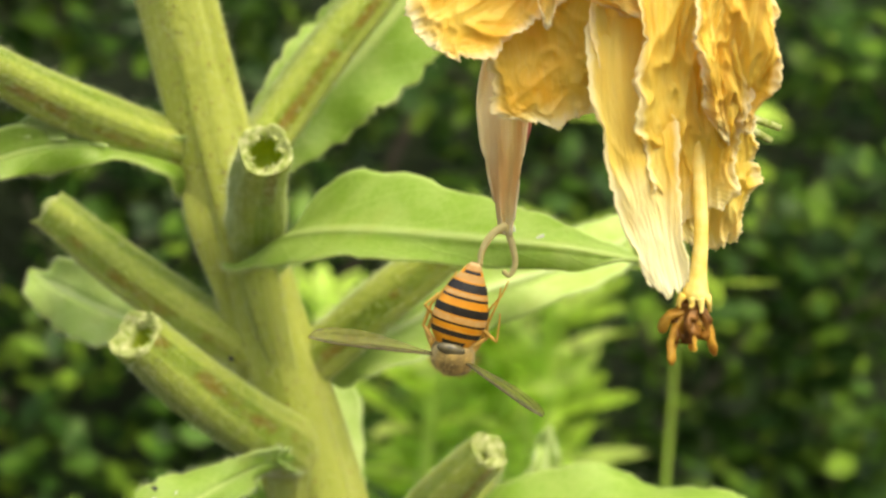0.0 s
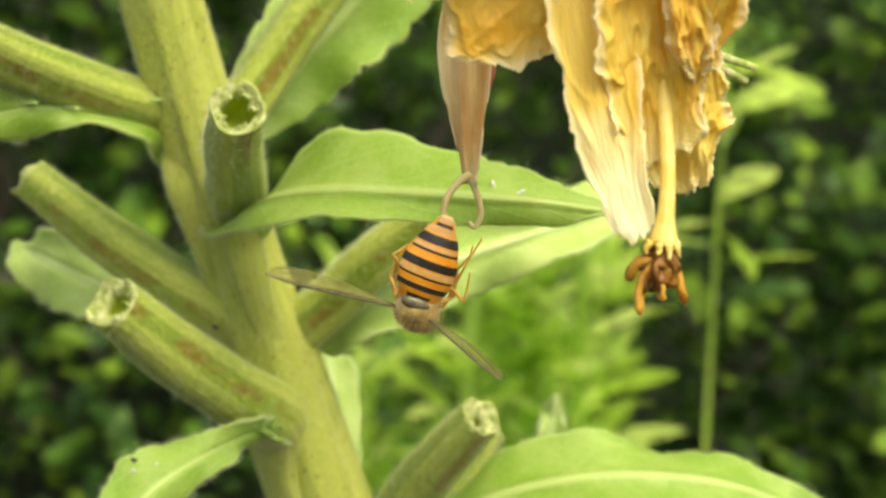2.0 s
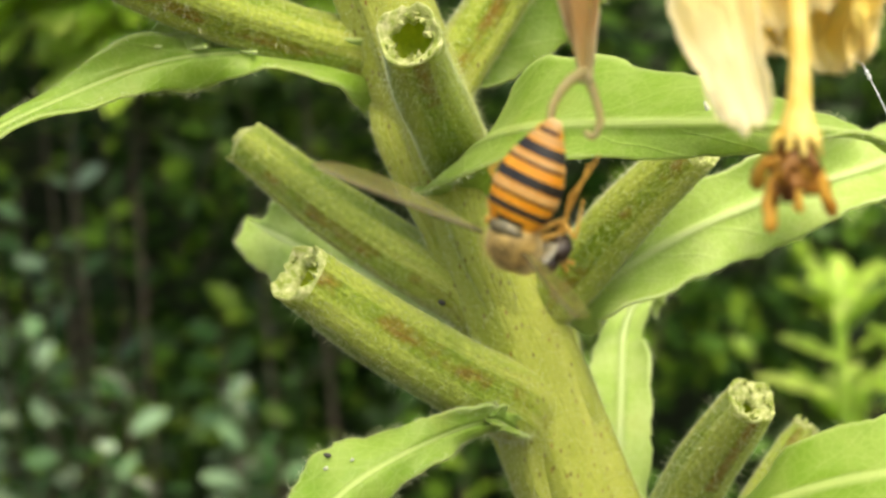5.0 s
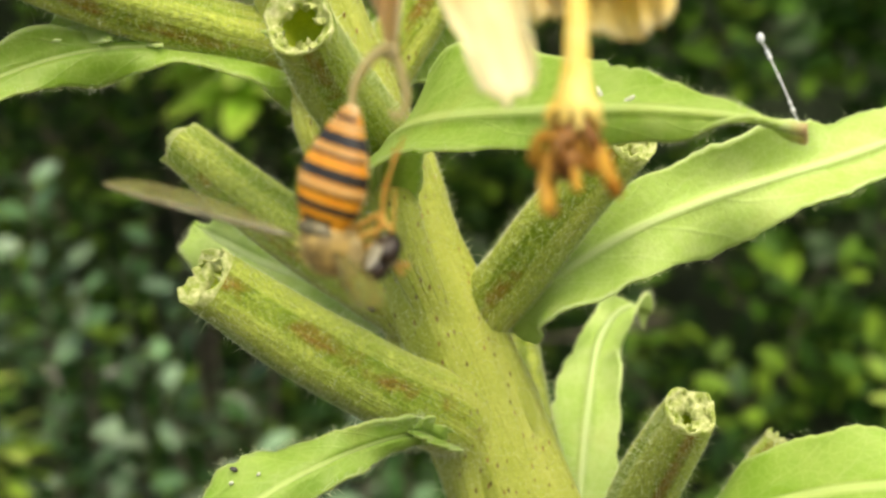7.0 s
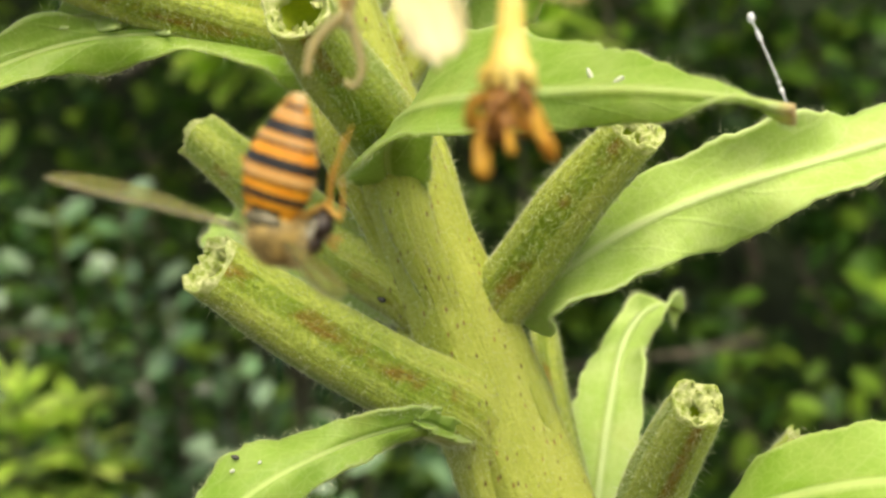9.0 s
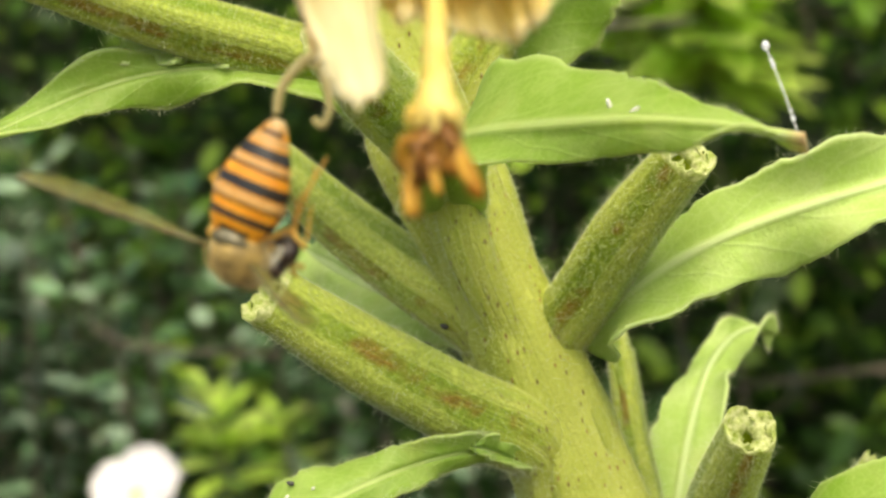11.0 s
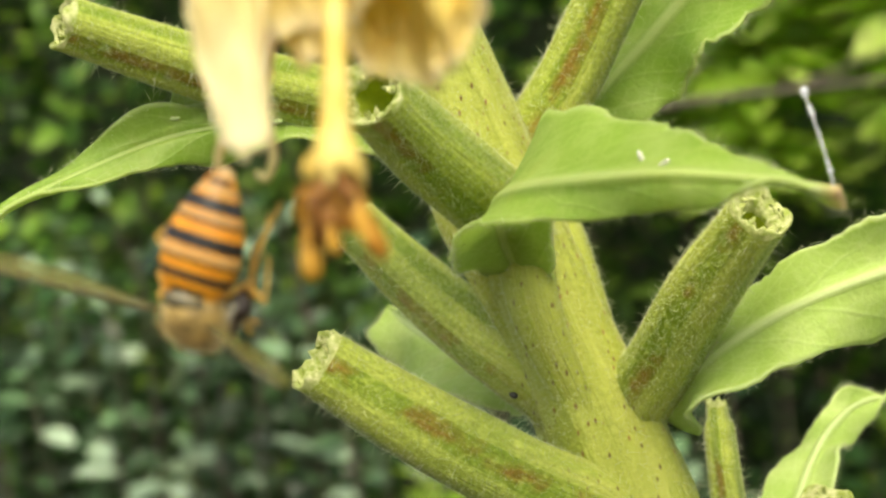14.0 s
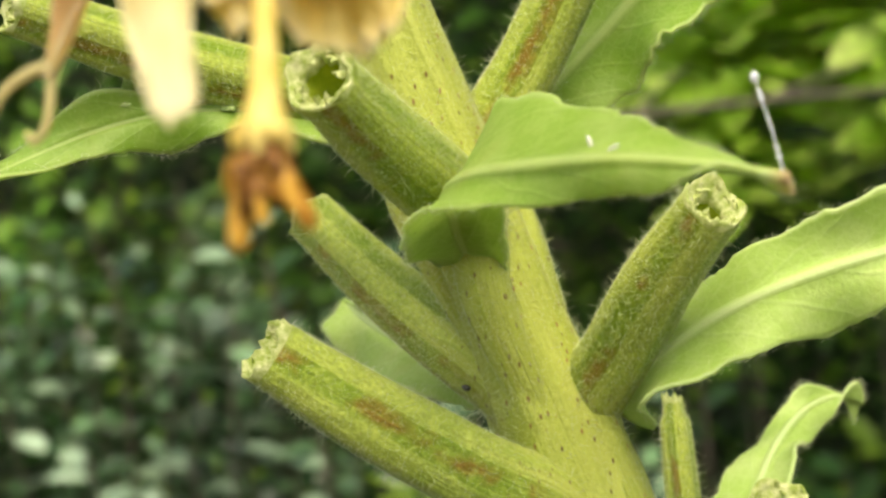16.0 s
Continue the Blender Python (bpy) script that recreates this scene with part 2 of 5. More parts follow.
THREAD = plain_material("sepal_thread", (0.66, 0.58, 0.26), (0.54, 0.43, 0.18), 700.0, 0.5, 0.3, 0.0001, 0.35)
STYLE = plain_material("style_tissue", (0.92, 0.78, 0.28), (0.88, 0.66, 0.15), 900.0, 0.5, 0.3, 0.0001, 0.3)
STIGMA_TIP = plain_material("stigma_golden", (0.40, 0.15, 0.012), (0.82, 0.48, 0.07), 520.0, 0.4, 0.6, 0.0003, 0.35)
STIGMA = plain_material("stigma_brown", (0.13, 0.045, 0.008), (0.46, 0.20, 0.025), 600.0, 0.4, 0.5, 0.0003, 0.35)
HAIR = plain_material("plant_hair", (0.80, 0.83, 0.62), (0.70, 0.74, 0.46), 900.0, 0.5, 0.0, 0.0001, 0.5)
FLY_YELLOW = plain_material("fly_orange", (0.70, 0.25, 0.010), (0.80, 0.34, 0.025), 1100.0, 0.28, 0.2, 0.00005, 0.1)
FLY_BELLY = plain_material("fly_belly", (0.72, 0.48, 0.20), (0.80, 0.58, 0.28), 1400.0, 0.4, 0.2, 0.00005, 0.15)
FLY_TAN = plain_material("fly_tan", (0.60, 0.30, 0.07), (0.64, 0.39, 0.15), 1400.0, 0.3, 0.2, 0.00005, 0.1)
FLY_BLACK = plain_material("fly_black", (0.012, 0.010, 0.008), (0.03, 0.022, 0.015), 1400.0, 0.28, 0.2, 0.00005)
FLY_THORAX = plain_material("fly_thorax", (0.16, 0.11, 0.04), (0.66, 0.45, 0.14), 620.0, 0.3, 0.4, 0.00008)
FLY_SHIELD = plain_material("fly_shield", (0.05, 0.045, 0.03), (0.16, 0.13, 0.06), 700.0, 0.2, 0.2, 0.00004)
FLY_PLEURA = plain_material("fly_thorax_side", (0.66, 0.54, 0.27), (0.38, 0.28, 0.12), 900.0, 0.45, 0.4, 0.00008)
FLY_EYE = plain_material("fly_eye", (0.022, 0.014, 0.009), (0.05, 0.03, 0.018), 4000.0, 0.3, 0.3, 0.00003)
FLY_HEAD = plain_material("fly_head_back", (0.55, 0.52, 0.42), (0.32, 0.29, 0.20), 900.0, 0.35, 0.3, 0.00005)
FLY_LEG = plain_material("fly_leg", (0.82, 0.50, 0.10), (0.66, 0.36, 0.07), 1500.0, 0.4, 0.1, 0.00005, 0.2)
FLY_FUZZ = plain_material("fly_fuzz", (0.76, 0.58, 0.26), (0.64, 0.45, 0.16), 1500.0, 0.5, 0.0, 0.0001, 0.3)
HUSK = plain_material("aphid_husk", (0.80, 0.80, 0.70), (0.66, 0.66, 0.54), 2000.0, 0.6, 0.2, 0.00005, 0.4)
APHID = plain_material("aphid_dark", (0.02, 0.02, 0.02), (0.05, 0.045, 0.04), 3000.0, 0.4, 0.2, 0.00005)
SILK = plain_material("silk", (0.80, 0.82, 0.84), (0.70, 0.72, 0.74), 3000.0, 0.3, 0.1, 0.00005, 0.3)
HEDGE_LEAF = island_material("hedge_leaf", ((0.0, (0.008, 0.028, 0.006)), (0.42, (0.034, 0.095, 0.012)), (0.72, (0.115, 0.24, 0.024)), (1.0, (0.28, 0.44, 0.045))), 0.42, 0.3, 0.25)
LIME_LEAF = island_material("shoot_leaf", ((0.0, (0.42, 0.64, 0.07)), (0.5, (0.58, 0.80, 0.13)), (1.0, (0.74, 0.88, 0.26))), 0.36, 0.62, 0.5, 0.08)
# the palest stops paint sky glints into the colour of some leaves
PALE_SHRUB = island_material("grey_green_glint_leaf", ((0.0, (0.006, 0.020, 0.006)), (0.48, (0.034, 0.092, 0.028)), (0.76, (0.19, 0.33, 0.17)), (1.0, (0.44, 0.57, 0.42))), 0.2, 0.2, 0.6)
TWIG = plain_material("twig_bark", (0.055, 0.042, 0.03), (0.12, 0.095, 0.068), 90.0, 0.8, 0.5, 0.002)
# near-black colour of an added sheet, painted as the unlit depth behind the hedge
SHADE_SHEET = plain_material("painted_hedge_shade", (0.012, 0.022, 0.008), (0.03, 0.05, 0.015), 30.0, 0.9, 0.6, 0.02)
SOIL = plain_material("soil", (0.035, 0.026, 0.018), (0.07, 0.055, 0.035), 25.0, 0.9, 0.6, 0.02)
WHITE_PETAL = plain_material("white_petal", (0.82, 0.80, 0.80), (0.74, 0.70, 0.72), 60.0, 0.5, 0.2, 0.001, 0.4)


def wing_material():
    k = Mat("fly_wing")
    u, v, _ = k.split(k.coord("UV"))
    w = k.math("FRACT", k.math("MULTIPLY_ADD", u, 4.0, k.math("MULTIPLY", v, 0.9)))
    vein = k.ramp(k.math("ABSOLUTE", k.math("SUBTRACT", w, 0.5)), (0.03, 1.0), (0.08, 0.0))
    lead = k.ramp(u, (0.10, 1.0), (0.2, 0.0))
    n = k.noise(k.coord("Object"), 700.0)
    col = k.mix(k.math("MAXIMUM", vein, lead), (0.20, 0.19, 0.05), (0.07, 0.055, 0.012))
    alpha = k.math("MAXIMUM", k.math("MULTIPLY_ADD", n, 0.28, 0.2), k.math("MULTIPLY", k.math("MAXIMUM", vein, lead), 0.95))
    k.put(k.p.inputs["Alpha"], alpha)
    return k.done(col, 0.22, None, 0.0, None, 0.7)


WING = wing_material()


# ---- mesh helpers ----
def mm(x, y, z):
    """Millimetres; z counted from 900 mm over the ground."""
    return np.array((x / 1000, y / 1000, 0.9 + z / 1000))


def spline(pts, n):
    """n points on a smooth curve through pts (also for numbers)."""
    p = np.array(pts, float)
    flat = p.ndim == 1
    if flat:
        p = p[:, None]
    q = np.vstack([2 * p[0] - p[1], p, 2 * p[-1] - p[-2]])
    out = []
    for s in np.linspace(0, len(p) - 1, n):
        i = min(int(s), len(p) - 2)
        f = s - i
        a, b, c, d = q[i : i + 4]
        out.append(0.5 * (2 * b + (c - a) * f + (2 * a - 5 * b + 4 * c - d) * f**2 + (3 * b - a - 3 * c + d) * f**3))
    out = np.array(out)
    return out[:, 0] if flat else out


def unit(v):
    return np.asarray(v, float) / (np.linalg.norm(v) + 1e-12)


def mesh(name, verts, faces, uvs=None, smooth=True):
    me = bpy.data.meshes.new(name)
    me.from_pydata([tuple(v) for v in verts], [], faces)
    if uvs is not None:
        layer = me.uv_layers.new(name="UVMap")
        idx = np.empty(len(me.loops), np.int32)
        me.loops.foreach_get("vertex_index", idx)
        layer.data.foreach_set("uv", np.asarray(uvs, np.float32)[idx].ravel())
    if smooth:
        me.polygons.foreach_set("use_smooth", np.ones(len(me.polygons), bool))
    me.update()
    return me


def part(name, me, material, parent=None, label=""):
    ob = new(name, me)
    me.materials.append(material)
    if parent is not None:
        ob.parent = parent
        ob.matrix_parent_inverse = base_of(parent).inverted()
    return tagged(ob, label) if label else ob


def base_of(ob):
    m = ob.matrix_basis.copy()
    if ob.parent is not None:
        m = base_of(ob.parent) @ ob.matrix_parent_inverse @ m
    return m


def thing(name, at, label, category, group=""):
    ob = new(name)
    ob.empty_display_size = 0.005
    ob.location = at
    return tagged(ob, label, category, group)


def tube(pts, radii, seg=16, profile=None, close=True):
    """Rings along pts; profile(angle, s) scales the radius. Returns verts, faces, uvs."""
    pts = np.asarray(pts, float)
    n = len(pts)
    tan = np.gradient(pts, axis=0)
    side = unit(np.cross(tan[0], (0.3, 1, 0.2)))
    verts, uvs, faces = [], [], []
    for i in range(n):
        t = unit(tan[i])
        side = unit(side - t * (side @ t))
        up = np.cross(t, side)
        for j in range(seg + 1):
            a = 2 * math.pi * j / seg
            r = radii[i] * (profile(a, i / (n - 1)) if profile else 1)
            verts.append(pts[i] + r * (math.cos(a) * side + math.sin(a) * up))
            uvs.append((j / seg, i / (n - 1)))
    w = seg + 1
    for i in range(n - 1):
        for j in range(seg):
            faces.append((i * w + j, i * w + j + 1, (i + 1) * w + j + 1, (i + 1) * w + j))
    if close:
        for i in (0, n - 1):
            c = len(verts)
            verts.append(pts[i])
            uvs.append((0.5, i / (n - 1)))
            for j in range(seg):
                a, b = i * w + j, i * w + j + 1
                faces.append((c, b, a) if i == 0 else (c, a, b))
    return verts, faces, uvs


def join(*parts):
    """Joins (verts, faces, uvs) triples."""
    verts, faces, uvs = [], [], []
    for v, f, u in parts:
        k = len(verts)
        verts += list(v)
        faces += [tuple(i + k for i in q) for q in f]
        uvs += list(u)
    return verts, faces, uvs


def sheet(center, wl, wr, sl, sr, n=40, m=12, thick=0.00018, shape=None, relief=None):
    """A thin closed blade along center; sl, sr point from the middle to each edge (one vector or one per control point);
    shape(s) scales both widths; relief(s, u) lifts the surface, in metres."""
    c = spline(center, n)
    wl, wr = (spline(w, n) for w in (wl, wr))
    sl, sr = (spline(v, n) if np.ndim(v) > 1 else np.tile(np.asarray(v, float), (n, 1)) for v in (sl, sr))
    tan = np.gradient(c, axis=0)
    top, uv = [], []
    for i in range(n):
        s = i / (n - 1)
        t = unit(tan[i])
        a, b = (unit(v - t * (v @ t)) for v in (sl[i], sr[i]))
        k = shape(s) if shape else 1
        for j in range(-m, m + 1):
            u = j / m
            d, w = (a, wl[i]) if u < 0 else (b, wr[i])
            nor = unit(np.cross(t, b - a))
            lift = relief(s, u) if relief else 0.0
            kk = k if np.isscalar(k) else k[0 if u < 0 else 1]
            curl = (1 - 0.12 * u * u) * (1 + (kk - 1) * abs(u) ** 3)
            top.append(c[i] + d * abs(u) * w * curl + nor * lift)
            uv.append((0.5 + 0.5 * u, s))
    top = np.array(top).reshape(n, 2 * m + 1, 3)
    du, dv = np.gradient(top, axis=1), np.gradient(top, axis=0)
    nor = np.cross(dv, du)
    nor /= np.linalg.norm(nor, axis=2, keepdims=True) + 1e-12
    low = top - nor * thick
    w = 2 * m + 1
    verts = list(top.reshape(-1, 3)) + list(low.reshape(-1, 3))
    N = n * w
    faces = []
    for i in range(n - 1):
        for j in range(w - 1):
            q = (i * w + j, i * w + j + 1, (i + 1) * w + j + 1, (i + 1) * w + j)
            faces.append(q)
            faces.append(tuple(N + x for x in reversed(q)))
    rim = [j for j in range(w)] + [i * w + w - 1 for i in range(1, n)] + [(n - 1) * w + j for j in range(w - 2, -1, -1)] + [i * w for i in range(n - 2, 0, -1)]
    for a, b in zip(rim, rim[1:] + rim[:1]):
        faces.append((b, a, N + a, N + b))
    return verts, faces, uv + uv


def blob(center, radii, axes=np.eye(3), nu=20, nv=14, shape=None):
    """An ellipsoid with its own axes (rows), z from pole to pole; shape(z, a) scales the girth."""
    verts, faces, uvs = [], [], []
    for i in range(nv + 1):
        p = math.pi * i / nv
        for j in range(nu + 1):
            a = 2 * math.pi * j / nu
            k = shape(-math.cos(p), a) if shape else 1
            l = np.array((math.sin(p) * math.cos(a) * radii[0] * k, math.sin(p) * math.sin(a) * radii[1] * k, -math.cos(p) * radii[2]))
            verts.append(center + l @ axes)
            uvs.append((j / nu, i / nv))
    w = nu + 1
    for i in range(nv):
        for j in range(nu):
            faces.append((i * w + j, i * w + j + 1, (i + 1) * w + j + 1, (i + 1) * w + j))
    return verts, faces, uvs


def frame_of(z, y):
    """Axes (rows) with the given z and, as near as may be, y."""
    z = unit(z)
    y = unit(np.asarray(y, float) - z * (np.asarray(y, float) @ z))
    return np.array((np.cross(y, z), y, z))


# ---- ground and distance ----
def build_ground():
    n = 60
    xs = np.linspace(-1, 1, n)
    g = np.sign(xs) * np.abs(xs) ** 3 * 300
    verts = [(x, y, 0.03 * noise.noise((x * 2, y * 2, 0)) if abs(x) < 8 and abs(y) < 8 else 0) for y in g for x in g]
    faces = [(i * n + j, i * n + j + 1, (i + 1) * n + j + 1, (i + 1) * n + j) for i in range(n - 1) for j in range(n - 1)]
    tagged(part("ground", mesh("ground", verts, faces), SOIL), "dark bare garden soil under the plants", "ground", kind="structure")


def leaf_cloud(places, lengths, axes, normals, ratio, rng, fold=0.25):
    """Many simple folded leaves: place, length, direction and normal for each."""
    p, l, a, nrm = (np.array(q, float) for q in (places, lengths, axes, normals))
    n = len(p)
    a /= np.linalg.norm(a, axis=1, keepdims=True)
    s = np.cross(a, nrm)
    s /= np.linalg.norm(s, axis=1, keepdims=True) + 1e-9
    up = np.cross(s, a)
    w = (0.5 * l * ratio)[:, None]
    droop = rng.uniform(-0.02, 0.25, n)[:, None]
    rows = []
    for t, f in ((0.0, 0.05), (0.3, 0.8), (0.6, 1.0), (0.85, 0.6), (1.0, 0.03)):
        c = p + a * l[:, None] * t - up * l[:, None] * droop * t * t
        e = up * w * f * fold
        rows += [c - s * w * f + e, c, c + s * w * f + e]
    verts = np.stack(rows, 1).reshape(-1, 3)
    one = [q for i in range(4) for q in ((3 * i, 3 * i + 1, 3 * i + 4, 3 * i + 3), (3 * i + 1, 3 * i + 2, 3 * i + 5, 3 * i + 4))]
    faces = (np.array(one)[None] + 15 * np.arange(n)[:, None, None]).reshape(-1, 4)
    return verts.tolist(), faces.tolist()


def leaf_part(name, data, parent, at, way, normal, size):
    """One leaf as an object of its own; alike leaves share their mesh. data: a mesh of length 1 along x, up z."""
    x = unit(way)
    z = unit(np.asarray(normal, float) - x * (np.asarray(normal, float) @ x))
    y = np.cross(z, x)
    ob = new(name, data)
    ob.parent = parent
    ob.matrix_parent_inverse = base_of(parent).inverted()
    m = Matrix((x, y, z)).transposed().to_4x4()
    ob.matrix_basis = Matrix.Translation(at) @ m @ Matrix.Diagonal((size, size, size, 1))
    return ob


def leaf_kinds(count, ratio, fold, material, seed):
    """Meshes of single leaves, each with its own bend and fold."""
    rng = np.random.default_rng(seed)
    kinds = []
    for _ in range(count):
        v, f = leaf_cloud([(0, 0, 0)], [1.0], [(1, 0, 0)], [(0, rng.normal(0, 0.1), 1)], ratio * rng.uniform(0.85, 1.15), rng, fold)
        kinds.append(mesh("leaf", v, f))
        kinds[-1].materials.append(material)
    return kinds


def hedge_front(x, z):
    """How far back (y) the hedge's face stands."""
    return 1.22 - 0.10 * x + 0.16 * noise.noise((x * 2.6, z * 2.6, 1.7)) + 0.07 * noise.noise((x * 8, z * 8, 5.0))


def build_hedge():
    """A clipped evergreen hedge with small glossy leaves on thin upright shoots."""
    rng = np.random.default_rng(5)
    places, lengths, axes, normals, twigs = [], [], [], [], []
    while len(places) < 44000:
        x, z = rng.uniform(-1.55, 0.95), rng.uniform(0.0, 1.35)
        depth = rng.exponential(0.09)
        if noise.noise((x * 5.5, z * 5.5, 9.0 + depth)) < rng.uniform(-0.75, 0.35) - 0.12:
            continue
        base = np.array((x, hedge_front(x, z) + depth, z))
        way = unit((rng.normal(0, 0.5), -0.45 + rng.normal(0, 0.3), 0.8))
        long = rng.uniform(0.05, 0.11)
        twigs.append((base, base + way * long))
        size = rng.uniform(0.018, 0.031)
        for k in range(int(long / 0.013)):
            a = k * 1.57 + rng.uniform(-0.4, 0.4)
            s = unit(np.cross(way, (0.3, 0.2, 0.9)))
            out = unit(math.cos(a) * s + math.sin(a) * np.cross(way, s) + 0.5 * way)
            places.append(base + way * 0.013 * (k + 0.5))
            axes.append(out)
            lengths.append(size * rng.uniform(0.75, 1.15))
            normals.append(unit(way + 0.5 * rng.normal(0, 1, 3) + (0, -0.3, 0.4)))
    near = set(sorted((i for i, p in enumerate(places) if -0.7 < p[0] < 0.5 and 0.5 < p[2] < 1.05), key=lambda i: places[i][1])[:300])
    rest = [i for i in range(len(places)) if i not in near]
    v, f = leaf_cloud(*([q[i] for i in rest] for q in (places, lengths, axes, normals)), 0.55, rng)
    hedge = thing("hedge", (-0.3, 1.4, 0), "dense dark-green evergreen hedge with small glossy leaves", "hedge")
    tagged(part("foliage", mesh("foliage", v, f), HEDGE_LEAF, hedge, "small glossy dark-green leaves"), kind="stuff")
    kinds = leaf_kinds(8, 0.55, 0.25, HEDGE_LEAF, 6)
    for k, i in enumerate(sorted(near)):
        leaf_part("leaf", kinds[k % 8], hedge, places[i], axes[i], normals[i], lengths[i])
    pieces = [tube([a, (a + b) / 2 + rng.normal(0, 0.003, 3), b], (0.0016, 0.0013, 0.0008), 5, None, False) for a, b in twigs[::4]]
    for k in range(3):
        x = rng.uniform(-1.5, 0.9)
        p = [np.array((x, hedge_front(x, 0.1) + 0.44, 0.0))]
        for _ in range(7):
            p.append(p[-1] + (rng.normal(0, 0.06), rng.normal(-0.006, 0.03), 0.19))
        pieces.append(tube(spline(p, 18), np.linspace(0.007, 0.002, 18), 7, None, False))
    tagged(part("brushwood", mesh("brushwood", *join(*pieces)), TWIG, hedge, "thin brown brushwood"), kind="stuff")


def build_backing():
    """A bumpy sheet behind the hedge, coloured dark in place of its deep shade."""
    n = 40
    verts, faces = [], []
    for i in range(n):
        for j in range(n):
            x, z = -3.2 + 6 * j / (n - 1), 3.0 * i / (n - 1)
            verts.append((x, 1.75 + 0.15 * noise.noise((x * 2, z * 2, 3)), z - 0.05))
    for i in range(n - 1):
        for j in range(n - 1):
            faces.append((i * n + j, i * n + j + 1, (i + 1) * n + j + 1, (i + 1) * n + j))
    tagged(part("backdrop", mesh("backdrop", verts, faces), SHADE_SHEET), "dark sheet behind the hedge, its colour standing in for shade", "backdrop", kind="structure")


def build_shoot(at, tall, leaves, size, ratio, seed, label, lean=(0, 0, 1), from_height=0.35, spread=0.75, bark=None):
    """A leafy green shoot with narrow pointed leaves all round its stem."""
    rng = np.random.default_rng(seed)
    at = np.asarray(at, float)
    shoot = thing("leafy_shoot", at, label, "plant", "bright shoots before the hedge")
    foot = at
    top = at + unit(lean) * tall
    path = spline([foot, foot + (top - foot) * 0.5 + rng.normal(0, 0.012, 3), top], 24)
    part("stalk", mesh("stalk", *tube(path, np.linspace(0.0050, 0.0022, 24) * (0.3 if bark or leaves < 20 else 1), 8)), bark or LIME_LEAF, shoot)
    places, lengths, axes, normals = [], [], [], []
    for k in range(leaves):
        f = from_height + (1 - from_height) * (k / leaves) ** 0.8
        p = path[min(23, int(f * 23))] + (top - foot) / 24 * rng.uniform(0, 1)
        a = k * 2.399 + rng.uniform(-0.3, 0.3)
        rise = -0.1 + 0.9 * (k / leaves) ** 1.5 + rng.uniform(-0.2, 0.2)
        d = unit((math.cos(a) * spread, math.sin(a) * spread, rise))
        places.append(p)
        axes.append(d)
        lengths.append(size * rng.uniform(0.7, 1.1) * (1 - 0.45 * (k / leaves) ** 3))
        normals.append((rng.normal(0, 0.25), rng.normal(0, 0.25), 1))
    kinds = leaf_kinds(8, ratio, 0.18, LIME_LEAF, seed)
    for k, (p, l, d, nrm) in enumerate(zip(places, lengths, axes, normals)):
        leaf_part("leaf", kinds[k % 8], shoot, p, d, nrm, l)


def build_grey_shrub():
    """A looser shrub with larger grey-green glossy leaves in front of the hedge."""
    rng = np.random.default_rng(8)
    shrub = thing("shrub", (-0.85, 1.15, 0), "loose shrub with glossy grey-green leaves before the hedge", "shrub")
    places, lengths, axes, normals, stems = [], [], [], [], []
    for k in range(175):
        x = rng.uniform(-1.32, -0.22)
        tall = float(np.interp(x, (-0.8, -0.6, -0.5, -0.42, -0.36, -0.22), (0.80, 0.78, 0.75, 0.70, 0.64, 0.60))) + 0.05 * noise.noise((x * 4, 0.3, 2.0)) + rng.uniform(-0.16, 0.01)
        foot = np.array((x, 1.16 - 0.08 * x - 0.1 + rng.normal(0, 0.05), 0.0))
        top = foot + (rng.normal(0, 0.06), rng.normal(-0.03, 0.04), tall)
        path = spline([foot, (foot + top) / 2 + rng.normal(0, 0.02, 3), top], 20)
        stems.append(tube(path, np.linspace(0.0026, 0.0008, 20), 6, None, False))
        for z in np.arange(0.30, tall, 0.020):
            f = z / tall * 19
            p = path[min(18, int(f))] * (1 - f % 1) + path[min(19, int(f) + 1)] * (f % 1)
            a0 = rng.uniform(0, 6.28)
            for q in (0, math.pi):
                a = a0 + q
                places.append(p)
                axes.append((math.cos(a), math.sin(a) - 0.25, 0.55 + rng.normal(0, 0.25)))
                lengths.append(rng.uniform(0.016, 0.030))
                normals.append((rng.normal(0, 0.35), rng.normal(-0.2, 0.35), 1))
    near = set(sorted((i for i, p in enumerate(places) if -1.0 < p[0] < -0.4 and 0.5 < p[2]), key=lambda i: places[i][1])[:300])
    rest = [i for i in range(len(places)) if i not in near]
    v, f = leaf_cloud(*([q[i] for i in rest] for q in (places, lengths, axes, normals)), 0.58, rng)
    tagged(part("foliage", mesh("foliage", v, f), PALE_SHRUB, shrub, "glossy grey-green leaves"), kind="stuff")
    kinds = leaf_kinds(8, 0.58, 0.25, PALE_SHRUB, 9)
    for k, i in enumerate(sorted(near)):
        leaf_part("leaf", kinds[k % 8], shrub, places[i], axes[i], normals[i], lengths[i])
    tagged(part("brushwood", mesh("brushwood", *join(*stems)), TWIG, shrub, "thin brown stems"), kind="stuff")


build_ground()
build_backing()
build_hedge()
build_grey_shrub()
SHOOT = "bright green shoot with narrow pointed leaves"
for x, y, tall, size, seed, lx in ((0.085, 0.53, 0.785, 0.072, 11, 0.02), (0.138, 0.52, 0.79, 0.066, 12, 0.0), (0.055, 0.60, 0.76, 0.064, 13, 0.01),
                                   (0.110, 0.57, 0.77, 0.070, 17, 0.02), (0.132, 0.55, 0.79, 0.066, 18, -0.01), (0.150, 0.62, 0.77, 0.064, 19, 0.02)):
    build_shoot((x, y, 0.0), tall, 90, size * 0.72, 0.29, seed, SHOOT, (lx, 0.01, 1), 0.6)
